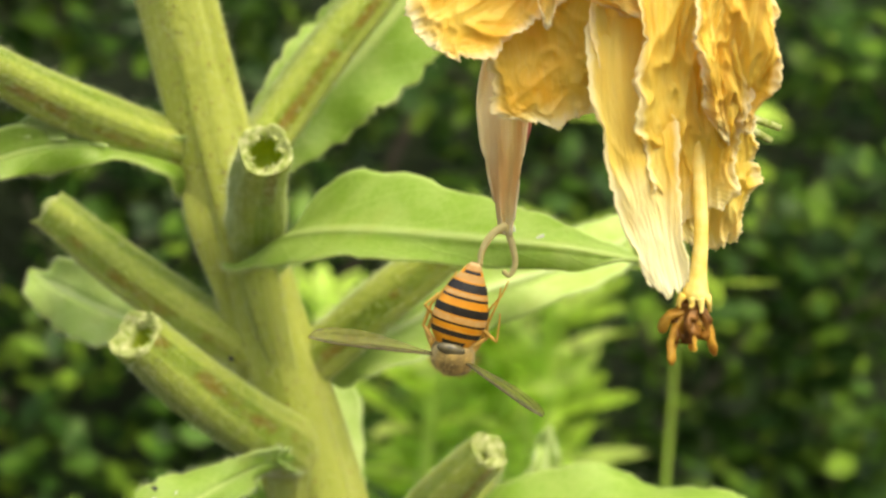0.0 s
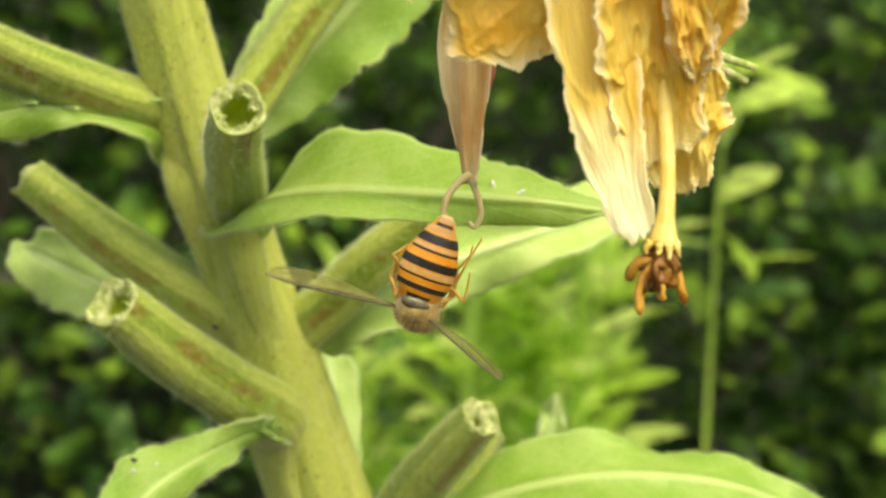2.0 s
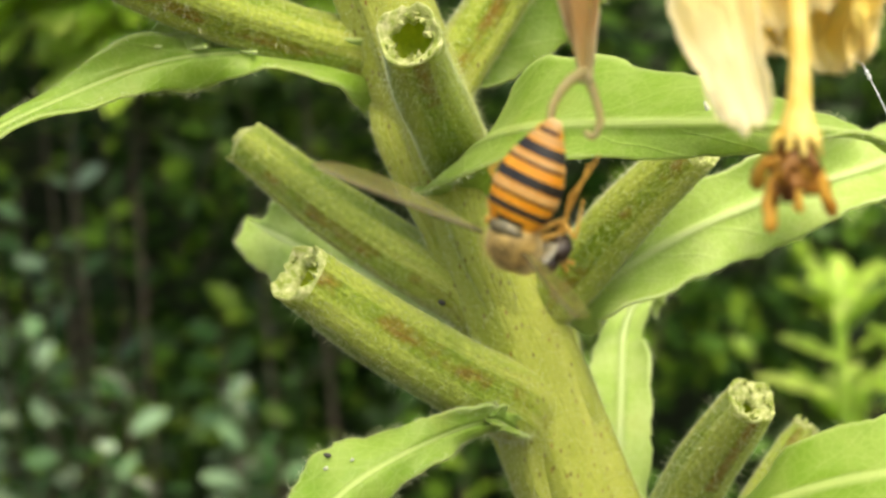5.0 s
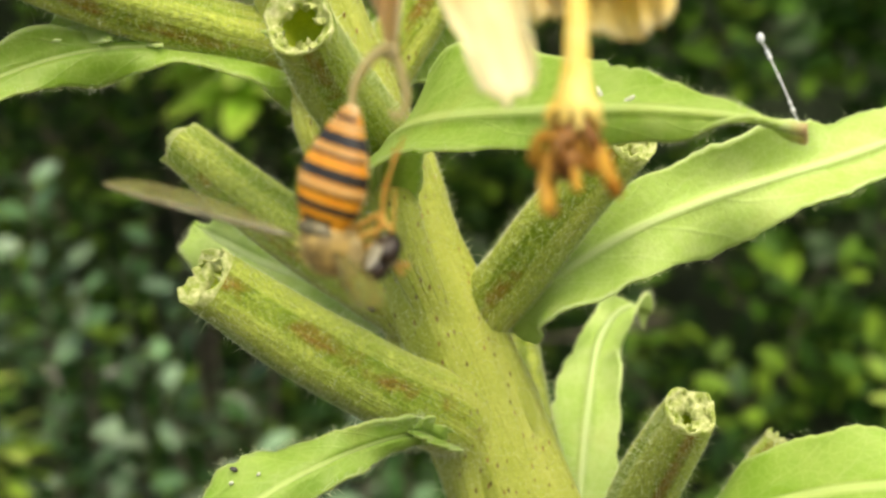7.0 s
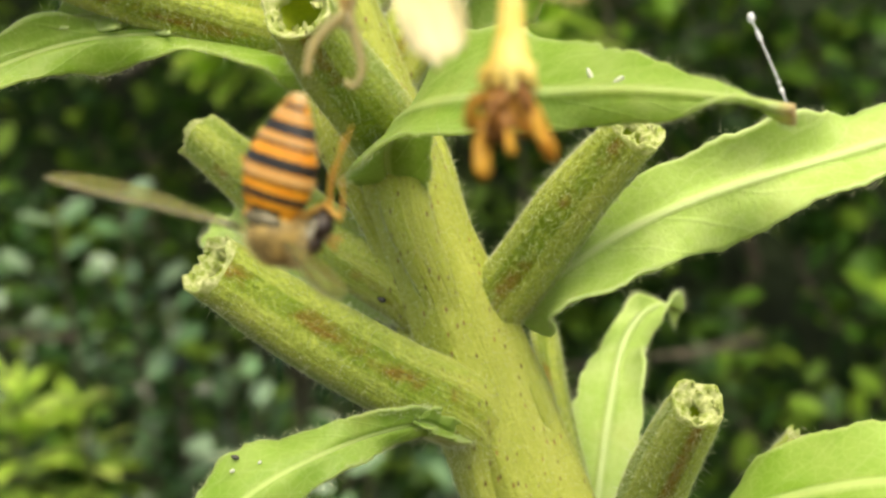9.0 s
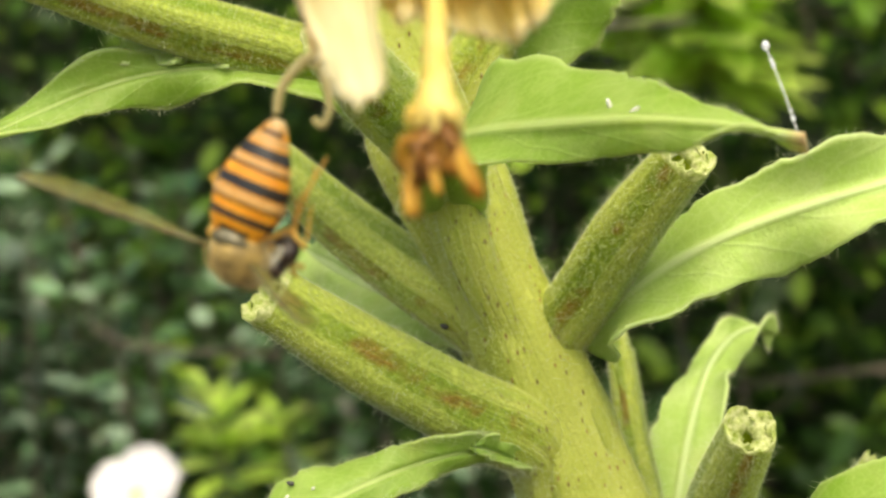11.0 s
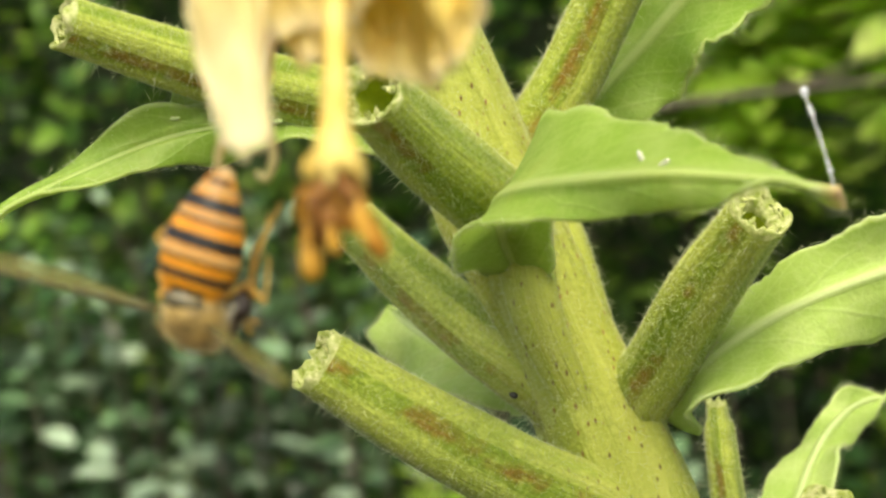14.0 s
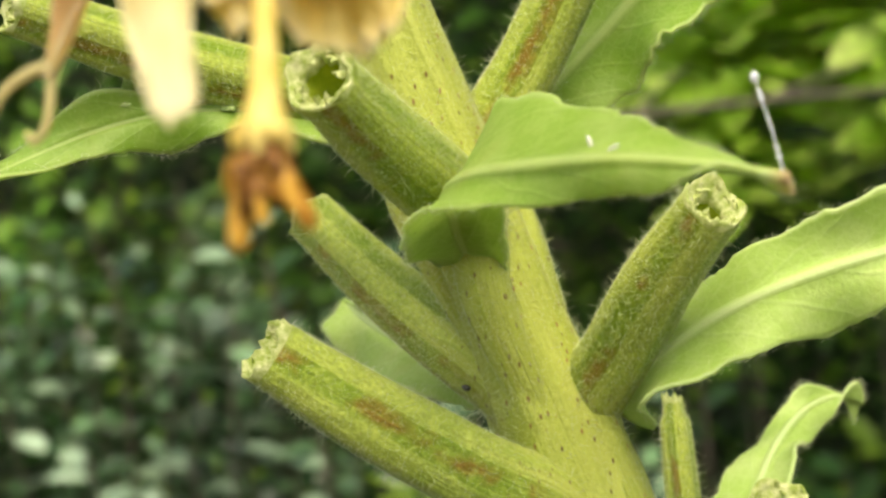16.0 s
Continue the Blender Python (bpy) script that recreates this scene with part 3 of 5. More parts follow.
build_shoot((0.166, 0.46, 0.0), 0.865, 16, 0.045, 0.3, 23, "slender bright green sprig", (0.0, 0.0, 1), 0.93)
LIME = "lime-green shoot with pointed leaves growing out of the hedge"
for x, y, tall, seed in ((-0.40, 1.30, 0.92, 14), (-0.36, 1.28, 0.95, 15), (-0.27, 1.30, 0.93, 20), (-0.38, 1.34, 0.99, 21), (-0.32, 1.26, 0.88, 22), (-0.23, 1.26, 0.90, 25)):
    build_shoot((x, y - 0.06, 0.0), tall + 0.08, 285, 0.062, 0.34, seed, LIME, (0.02, -0.19, 1), 0.832, 0.75, TWIG)
build_shoot((-0.52, 1.14, 0.0), 0.65, 44, 0.042, 0.34, 16, "lime-green young shoot before the grey-green shrub", (0, -0.22, 1), 0.84, 0.75, TWIG)
build_shoot((-0.49, 1.16, 0.0), 0.63, 36, 0.038, 0.34, 24, "lime-green young shoot before the grey-green shrub", (0, -0.22, 1), 0.84, 0.75, TWIG)


# ---- evening primrose plant ----
def stem_axis(h):
    """The stem's middle at h metres over or under 0.9 m."""
    g = max(min(h, 0.075), -0.045)
    x = 0.0001 - 0.3325 * g + 0.627 * g * g
    y = -0.0020 - 0.0168 * g - 2.066 * g * g
    x += (-0.12 if h > g else 0.0) * (h - g)
    if h < g:
        x += 0.018 * (1 - math.exp(-(g - h) / 0.06))
        y += 0.012 * (1 - math.exp(-(g - h) / 0.08))
    return np.array((x, y, 0.9 + h))


plant = thing("evening_primrose", stem_axis(-0.9), "tall pale-green evening primrose with seed capsules", "plant")


def build_stem():
    hs = np.concatenate([np.linspace(-0.92, -0.06, 30), np.linspace(-0.055, 0.095, 110)])
    pts = np.array([stem_axis(h) for h in hs])
    rad = np.interp(hs, (-0.92, -0.10, -0.035, -0.018, -0.004, 0.004, 0.04, 0.095), (0.0070, 0.0060, 0.0053, 0.0051, 0.0048, 0.0042, 0.0040, 0.0034))

    def ribs(a, s):
        return 1 + 0.045 * math.cos(5 * a + 6 * s) + 0.025 * math.cos(9 * a - 11 * s) + 0.012 * math.cos(14 * a + 5 * s) - sum(d * math.exp(-((math.sin(a / 2 + o + q * s)) / 0.075) ** 2) for o, q, d in ((-0.9, 1.0, 0.07), (0.2, -1.4, 0.08), (1.3, 0.8, 0.06), (2.3, 1.8, 0.07)))

    part("stem", mesh("stem", *tube(pts, rad, 72, ribs)), STEM_SKIN, plant, "pale yellow-green ribbed stem with red flecks")


def build_capsule(tip, base, r, twist, seed, flare=1.0, rim_open=0.5):
    """A ribbed seed capsule: four-sided, cut off at the end, with a ragged hollow rim."""
    rng = np.random.default_rng(seed)
    tip, base, r = mm(*tip), mm(*base), r / 1000
    ax = tip - base
    bow = unit(np.cross(ax, (0.2, 1, 0.4))) * np.linalg.norm(ax) * 0.02
    h = base[2] - 0.9
    out = unit((base + ax * 0.3 - stem_axis(h)) * (1, 1, 0))
    pts = spline([stem_axis(h - 0.015) + out * 0.0030, stem_axis(h - 0.006) + out * 0.0036, 0.3 * stem_axis(h) + 0.7 * base + out * 0.0008, base + ax * 0.32 + bow * 0.5, base + ax * 0.66 + bow, tip], 64)
    run = np.concatenate([[0], np.cumsum(np.linalg.norm(np.diff(pts, axis=0), axis=1))])
    s = 1 - (run[-1] - run) / np.linalg.norm(ax)
    rad = r * (0.86 + 0.16 * np.sin(np.pi * np.clip(s, 0, 1)) ** 0.8) * np.where(s > 0.97, 1.03 * flare, 1) * (1 + 0.16 * np.exp(-((s - 0.06) / 0.16) ** 2)) * np.interp(s, (-0.75, -0.35, 0.0, 0.15), (0.5, 0.75, 0.98, 1.0)) * np.interp(s, (0.3, 0.92), (1.04, 0.95))

    def sides(a, t):
        a = a + twist
        return 1 + 0.06 * math.cos(4 * a) + 0.018 * math.exp(-((1 - math.cos(4 * a)) / 0.09) ** 2) - 0.03 * abs(math.cos(2 * a + 0.4)) + 0.012 * math.cos(12 * a + 3 * t)

    v, f, u = tube(pts, rad, 40, sides, False)
    u = [(p + twist / (2 * math.pi), q) for p, q in u]
    body = part("seed_capsule", mesh("seed_capsule", v, f, u), FRUIT_SKIN, plant, "ribbed green seed capsule with a reddish stripe")
    # ragged rim of dry shreds, and the hollow behind it
    z = unit(ax)
    k, c = 40, pts[-1]
    ring = np.array(v[-41:-1])
    wild = np.convolve(np.tile(rng.normal(0, 1, k), 3), (0.2, 0.6, 0.2), "same")[k : 2 * k]
    lobe = np.array([abs(math.cos(2 * (2 * math.pi * j / k + twist))) for j in range(k)])
    rise = 0.0001 + 0.00045 * lobe**2 + 0.00045 * np.abs(wild) + rng.uniform(0, 0.00025, k)
    mouth = rim_open + 0.10 * wild + rng.uniform(-0.04, 0.04, k)

    def loop(scale, up):
        return [c + (p - c) * q + z * h for p, q, h in zip(ring, np.broadcast_to(scale, k), np.broadcast_to(up, k))]

    rings = [loop(1.0, 0.0), loop(1.02 + 0.03 * wild, 0.9 * rise), loop(0.95 + 0.04 * wild, rise), loop(0.84 + 0.04 * wild, 0.25 * rise), loop(0.45 + 0.5 * mouth, 0.5 * np.roll(rise, 9) - 0.0002), loop(mouth, -0.0004), loop(np.minimum(mouth + 0.05, 0.9), -0.0009)]
    verts = [p for q in rings for p in q]
    faces = [(a * k + j, a * k + (j + 1) % k, (a + 1) * k + (j + 1) % k, (a + 1) * k + j) for a in range(len(rings) - 1) for j in range(k)]
    part("rim", mesh("rim", verts, faces), RIM, body, "pale dry ragged rim")
    sv, sf = [], []
    for j in rng.choice(k, 26):
        p = c + (ring[j] - c) * rng.uniform(0.6, 1.02) + z * 0.3 * rise[j]
        w = unit(np.cross(z, ring[j] - c)) * rng.uniform(0.00012, 0.00032)
        e = p + z * rng.uniform(0.0002, 0.0007) + (ring[j] - c) * rng.uniform(-0.25, 0.12) + w * rng.uniform(-1, 1)
        q = len(sv)
        t = unit(ring[j] - c) * 0.00006
        sv += [p - w - t, p + w - t, e, p + w + t, p - w + t]
        sf += [(q, q + 1, q + 2), (q + 3, q + 4, q + 2), (q + 1, q + 3, q + 2), (q + 4, q, q + 2)]
    tagged(part("shred", mesh("shred", sv, sf, None, False), RIM, body, "dry shreds on the rim"), kind="stuff")
    rings = [loop(np.minimum(mouth + 0.05, 0.9), -0.0009), loop(rim_open, -0.0018), loop(rim_open * 0.8, -0.0030), loop(0.1, -0.0036)]
    verts = [p for q in rings for p in q]
    faces = [(a * k + j, a * k + (j + 1) % k, (a + 1) * k + (j + 1) % k, (a + 1) * k + j) for a in range(3) for j in range(k)]
    faces.append(tuple(3 * k + j for j in range(k)))
    part("hollow", mesh("hollow", verts, faces), PITH, body, "hollow green inside")
    return body


def build_leaf(center, wl, wr, sl, sr, seed, material=LEAF, label="", teeth=11, wave=0.0010, n=90, name="leaf"):
    """A lance-shaped leaf with a wavy, shallowly toothed edge."""
    rng = np.random.default_rng(seed)
    ph = rng.uniform(0, 6, 4)
    nick = rng.normal(0, 0.022, 400)

    def shape(s):
        t1 = 1 + nick[int(s * 180)] + 0.09 * abs(math.sin(teeth * math.pi * s + ph[0])) + 0.05 * math.sin(9 * s + ph[1])
        t2 = 1 + nick[int(s * 180) + 200] + 0.09 * abs(math.sin(teeth * math.pi * s + ph[2])) + 0.05 * math.sin(8 * s + ph[3])
        return t1, t2

    def relief(s, u):
        return wave * (math.sin(14 * s + ph[0] + (2 if u < 0 else 0)) * u * u * 1.6 + 0.5 * math.sin(30 * s + ph[1]) * abs(u)) - 0.0004 * (1 - min(1, abs(u) * 5))

    c = [mm(*p) for p in center]
    v, f, u = sheet(c, np.array(wl) / 1000, np.array(wr) / 1000, sl, sr, n, 10, 0.0003, shape, relief)
    return part(name, mesh(name, v, f, u), material, plant, label)


build_stem()
# tip, foot, radius
build_capsule((-3.2, -25.5, 25.8), (-2.2, -4.0, 12.5), 2.85, 0.3, 1, 1.05, 0.58)
build_capsule((-23.4, 8.2, 12.0), (-2.2, -3.4, -0.4), 2.6, 0.9, 2)
build_capsule((-14.2, -17.6, 5.5), (2.6, -6.0, -10.2), 3.25, -0.35, 3)
build_capsule((22.0, -12.4, -7.4), (12.0, 2.5, -29.0), 2.7, 0.2, 4, 0.95, 0.28)
build_capsule((17.8, -8.6, 13.6), (3.2, 0.0, -3.2), 2.75, 0.7, 5)
build_capsule((11.0, 3.8, 39.5), (-4.5, 2.6, 17.0), 2.6, 0.1, 6)
build_capsule((-29.5, -22.0, 32.6), (-9.0, -1.0, 20.4), 2.4, 0.6, 7)
build_capsule((4.4, 16.8, -6.6), (10.5, 5.0, -31.0), 1.5, 0.4, 8, 0.7, 0.4)
build_capsule((27.4, 12.8, -17.6), (15.0, 5.0, -38.0), 1.8, 0.4, 9, 0.85, 0.25)
# leaves: middle line, half widths to either side, the ways to either edge
front_leaf = build_leaf([(-2.8, -5.4, 9.0), (-1.1, -11.2, 13.4), (5.0, -23, 17.8), (18.5, -35.2, 20.1), (26.5, -38.4, 20.0), (32.6, -39.2, 18.9)],
           [3.0, 4.4, 7.4, 5.2, 2.2, 0.05], [3.2, 4.4, 4.6, 2.1, 1.0, 0.05],
           [(0.95, 0.2, -0.2), (0.45, 0.8, 0.1), (-0.25, 0.92, 0.25), (-0.32, 0.91, 0.28), (-0.32, 0.91, 0.28), (-0.32, 0.91, 0.28)],
           [(-0.95, -0.2, -0.1), (-0.8, -0.45, -0.3), (-0.45, -0.65, -0.55), (0.25, -0.50, -0.82), (0.25, -0.50, -0.82), (0.25, -0.50, -0.82)], 21, LEAF_RED_TIP,
           label="green leaf with a pale midrib and a reddish tip", wave=0.0006)
build_leaf([(6, 0, -3.0), (13, -3, 3.0), (22, -1.5, 7.0), (33, 4, 9.2), (41, 13, 10.4), (45, 22, 12.0)],
           [1.5, 3.8, 4.2, 4.0, 2.8, 0.2], [2.0, 4.6, 4.0, 3.6, 2.4, 0.2], (-0.35, 0.25, 0.9), (0.35, -0.5, -0.8), 22, LEAF_PALE,
           label="broad light-green leaf under a seed capsule", wave=0.0016)
build_leaf([(-7.5, -3, 19.0), (-15, -9, 22.4), (-24, -15, 23.6), (-36, -22, 20.0), (-48, -28, 13.5)],
           [2.2, 1.6, 1.5, 1.9, 0.3], [2.5, 2.2, 2.4, 2.3, 0.3], (0.2, 0.8, 0.55), (-0.1, -0.6, -0.75), 23,
           label="long arching green leaf", wave=0.0012)
build_leaf([(-18.5, -11.0, 23.6), (-21.5, -12.4, 24.9), (-24.3, -13.8, 25.4), (-27.2, -15.4, 24.8)], [0.5, 1.1, 1.3, 0.3], [0.5, 1.2, 1.4, 0.3], (0.1, 0.3, 0.95), (-0.1, -0.3, -0.95), 30, LEAF_PALE,
           label="small rounded pale leaf beside a longer one", teeth=4, n=30)
build_leaf([(-2.5, 2, -3.0), (-9, 5, -1.0), (-17, 10, 0.6), (-23, 14, 2.4), (-26, 16.5, 3.4)],
           [1.5, 3.0, 4.0, 3.0, 0.4], [1.5, 3.0, 4.4, 3.8, 0.4], (0.2, 0.5, 0.8), (-0.2, -0.5, -0.8), 24, LEAF_PALE,
           label="pale underside of a leaf behind a capsule")
low_leaf = build_leaf([(2.5, -7.5, -10.6), (0.3, -13.2, -8.4), (-4.5, -20, -8.2), (-10.5, -25, -10.4), (-16.5, -29, -16)],
                      [0.8, 1.4, 2.4, 5.0, 0.6], [0.8, 1.3, 1.9, 2.6, 0.6], [(0.2, 0.5, 0.8), (0.2, 0.5, 0.8), (0.1, 0.75, 0.6), (0.0, 0.85, 0.5), (0.0, 0.85, 0.5)],
                      (-0.2, -0.5, -0.82), 25, label="green leaf below a seed capsule", wave=0.0006)
build_leaf([(2.4, -8.6, -10.8), (1.7, -10.6, -9.6), (0.9, -12.6, -8.4), (0.2, -14.2, -7.8)], [0.4, 1.1, 1.2, 0.4], [0.4, 1.0, 1.0, 0.4], (0.3, 0.3, 0.88), (0.5, -0.5, -0.7), 33,
           label="small curled leaf base at a capsule's foot", teeth=3, wave=0.0003, n=30)
build_leaf([(13, 3, -31), (22, -5, -20), (34, -9, -15), (48, -11, -15), (62, -12, -20)],
           [2.0, 5.5, 7.0, 5.5, 0.3], [2.0, 6.0, 8.0, 6.0, 0.3], (-0.1, 0.9, 0.35), (0.1, -0.85, -0.4), 26,
           label="broad green leaf at the foot of a capsule")
build_leaf([(8.0, 4, -33), (9.4, 10, -24), (9.8, 18.5, -16.5), (9.8, 30, -12.6), (11.2, 39, -11.6), (13.6, 43, -12.8)],
           [2.5, 3.6, 3.8, 2.4, 1.4, 0.3], [2.5, 3.2, 3.4, 2.0, 1.2, 0.3], (-0.9, 0.1, 0.3), (0.9, 0.0, -0.2), 27, LEAF_PALE,
           label="pale leaf with a curled tip behind the stem")
build_leaf([(-4, 4, 17), (3, 8, 24), (9, 10, 30), (15, 11, 38), (20, 11, 46)],
           [2.0, 5.5, 7.5, 6.5, 0.3], [2.0, 5.0, 7.0, 6.0, 0.3], (-0.75, 0.35, 0.6), (0.72, -0.42, -0.55), 28,
           label="bright green leaf behind an upper capsule")
build_leaf([(33, 20, -48), (37, 33, -36), (39, 40, -26), (39.6, 41, -21.5)],
           [2.0, 3.5, 1.8, 0.2], [2.0, 3.5, 1.8, 0.2], (-0.95, 0.1, 0.1), (0.95, 0.0, -0.1), 29, LEAF_PALE,
           label="pale upright leaf tip")


# ---- withered flower ----
flower = thing("wilted_flower", mm(18, -72, 56), "wilted yellow-orange flower hanging crumpled from the plant", "flower")


def build_petal(center, w, side, seed, material=PETAL, pleats=5, depth=0.9, name="petal", label="", side2=None):
    rng = np.random.default_rng(seed)
    ph = rng.uniform(0, 6, 6)

    torn = np.convolve(rng.normal(0, 0.05, 402), (0.3, 0.4, 0.3), "valid")

    def shape(s):
        f = 0.75 + 0.3 * min(1, s * 2.5)
        e = 0.08 * math.sin(15 * s + ph[0]) + 0.05 * math.sin(37 * s + ph[1]) + torn[int(s * 180)]
        g = 0.08 * math.sin(14 * s + ph[2]) + 0.05 * math.sin(33 * s + ph[3]) + torn[int(s * 180) + 190]
        return f + e, f + g

    def relief(s, u):
        warp = noise.noise_vector((u * 1.3, s * 2.6, seed * 1.7))
        p = Vector((u * pleats * 0.42 + 0.55 * warp.x, s * 3.2 + 0.55 * warp.y, seed * 3.1))
        ridge = (1 - abs(noise.noise(p))) ** 4
        crease = (1 - abs(noise.noise(p * 2.3))) ** 5
        small = (1 - abs(noise.noise(Vector((u * 9 + warp.x, s * 13 + 2 * warp.y, seed))))) ** 4
        fold = math.sin(u * pleats * 0.8 + ph[4] + 1.6 * warp.z + 1.2 * math.sin(2.4 * s + ph[0]))
        frill = abs(u) ** 4 * math.sin(22 * s + ph[1] + 3 * u) + 3 * max(0, s - 0.8) * math.sin(8 * u + ph[2])
        return depth / 1000 * (fold * 0.8 + ridge * 0.9 + crease * 0.5 + small * 0.17 + frill * 0.4)

    c = [mm(*p) for p in center]
    w = np.array(w) / 1000
    side = np.asarray(side, float)
    v, f, u = sheet(c, w, w, -side, side if side2 is None else side2, 120, 34, 0.00010, shape, relief)
    rows, wide = 120, 69
    drop = unit(c[-1] - c[-2])
    for i in range(int(rows * 0.8), rows):
        t = (i / (rows - 1) - 0.8) / 0.2
        for j in range(wide):
            q = 2 * j / (wide - 1) - 1
            by = 0.0006 * noise.fractal(Vector((q * 2.5, seed, 1.0)), 0.7, 2.2, 4) + 0.0003 * noise.noise((q * 22, seed, 2.0)) - 0.0012 * q * q
            for at in (i * wide + j, rows * wide + i * wide + j):
                v[at] = v[at] + drop * by * t * t
    return part(name, mesh(name, v, f, u), material, flower, label)


build_petal([(18, -72, 55), (12, -73.5, 50.5), (7, -75, 47.0), (3.2, -75.5, 44.6)], [3, 4.4, 4.6, 3.4], (0.55, -0.1, -0.8), 31, PETAL, 3, 0.5, label="orange-yellow flap of a petal")
build_petal([(15, -73, 55), (14.2, -73.6, 48), (14.2, -73.8, 42), (15.2, -73.6, 38.2)], [3.8, 5.4, 5.8, 4.2], (0.97, -0.2, 0.1), 32, PETAL, 4, 0.5, label="deep orange-yellow crumpled petal")
build_petal([(18.5, -75, 55), (18.3, -77.5, 44), (19.3, -80.5, 36), (21.3, -83.6, 28.0)], [3.2, 3.2, 2.6, 1.5], (0.95, -0.25, 0.15), 33, PETAL_DRY, 1.2, 0.34, label="pale dried tongue of a petal")
build_petal([(21, -77, 55), (21.8, -79, 45), (22.6, -79.6, 38), (23.2, -79.2, 32.5)], [4.2, 4.4, 4.0, 2.6], (0.97, 0.05, -0.05), 34, PETAL_FRILL, 4, 0.95, label="large crumpled yellow petal")
build_petal([(25, -75, 46), (25, -75, 39), (25.2, -75.3, 34), (25.8, -75.6, 29.6)], [3.0, 4.0, 4.0, 2.2], (0.97, 0.05, 0.0), 35, PETAL_FRILL, 4, 0.9, label="pale yellow frilled petal end")
build_petal([(24.5, -78, 56), (24.6, -80, 48), (25.0, -80.4, 43), (25.3, -79.6, 38.5)], [3.2, 3.4, 2.8, 1.2], (0.97, 0.1, 0.0), 36, PETAL, 5, 0.9, label="crinkled petal lobe")
build_petal([(9, -75.5, 55), (12, -77, 51), (15, -78, 49.6), (19.5, -78.5, 47.0)], [2.0, 2.6, 2.4, 1.4], (0.3, -0.2, 0.95), 37, PETAL, 3, 0.6, label="folded petal edge")
build_petal([(12.5, -75.5, 56), (12.0, -76, 52), (12.2, -76.4, 49), (12.6, -76.4, 45.0)], [0.8, 1.0, 0.9, 0.4], (0.97, 0.2, 0.0), 38, PETAL, 2, 0.3, label="narrow rolled petal ribbon")
build_petal([(15.5, -75.0, 55), (18.5, -76.2, 44), (20.5, -77.4, 36), (22.2, -79.0, 31)], [2.6, 3.0, 2.6, 1.2], (0.9, 0.3, 0.1), 39, PETAL_FRILL, 4, 0.5, label="inner yellow petal layer")
style_path = spline([mm(22.6, -77.5, 46), mm(23.4, -78.6, 38), mm(23.8, -80.4, 32), mm(23.6, -81.2, 27.2)], 30)
style = part("style", mesh("style", *tube(style_path, np.interp(np.linspace(0, 1, 30), (0, 0.7, 0.88, 1), (0.00044, 0.00050, 0.00062, 0.00105)), 14, lambda a, s: 1 + 0.06 * math.cos(5 * a))), STYLE, flower, "yellow style")


def build_stigma():
    rng = np.random.default_rng(41)
    ends = ((22.2, -81.8, 22.5), (25.4, -81.3, 23.2), (23.6, -82.0, 23.6), (21.5, -80.8, 24.6))
    for k, e in enumerate(ends):
        q = mm(23.4, -81.2, 26.4)
        p = spline([q, (q + mm(*e)) / 2 + rng.normal(0, 0.0004, 3), mm(*e)], 18)
        fat = np.interp(np.linspace(0, 1, 18), (0, 0.3, 0.65, 0.9, 1), (0.00042, 0.00050, 0.00046, 0.00054, 0.00022)) * (0.92 if k < 2 else 0.7)
        v, f, u = tube(p, fat, 14, lambda a, s: 0.86 + 0.30 * math.cos(2 * a + 3 * s + k) + 0.10 * math.cos(5 * a + 9 * s) + 0.08 * math.sin(23 * s + 2 * a + k))
        part("stigma_lobe", mesh("stigma_lobe", v, f, u), STIGMA_TIP, flower, "golden-brown withered stigma lobe")
    for k in range(22):
        a = 0.9 * k
        q = mm(23.5, -81.2, 27.0) + np.array((math.cos(a) * 0.0005, math.sin(a) * 0.0005, 0))
        e = q + np.array((math.cos(a) * rng.uniform(0.0000, 0.0009), math.sin(a) * 0.0006, -rng.uniform(0.0008, 0.0030)))
        p = spline([q, (q + e) / 2 + rng.normal(0, 0.00025, 3), e], 10)
        part("withered_anther", mesh("withered_anther", *tube(p, 0.00016 + 0.00013 * np.abs(np.sin(np.linspace(0.2, 5.2, 10) + k)), 8, lambda a, s: 1 + 0.4 * math.cos(2 * a + 8 * s + k))), STIGMA, flower)

    for k in range(9):
        a = 0.7 * k
        q = mm(23.6, -81.2, 27.5) + np.array((math.cos(a) * 0.0009, math.sin(a) * 0.0009, 0))
        e = q + np.array((math.cos(a) * 0.0003, math.sin(a) * 0.0003, -rng.uniform(0.0004, 0.0012)))
        p = spline([q, (q + e) / 2 + rng.normal(0, 0.0001, 3), e], 8)
        part("collar_tip", mesh("collar_tip", *tube(p, np.linspace(0.00030, 0.00012, 8), 7)), STYLE, style)


build_stigma()


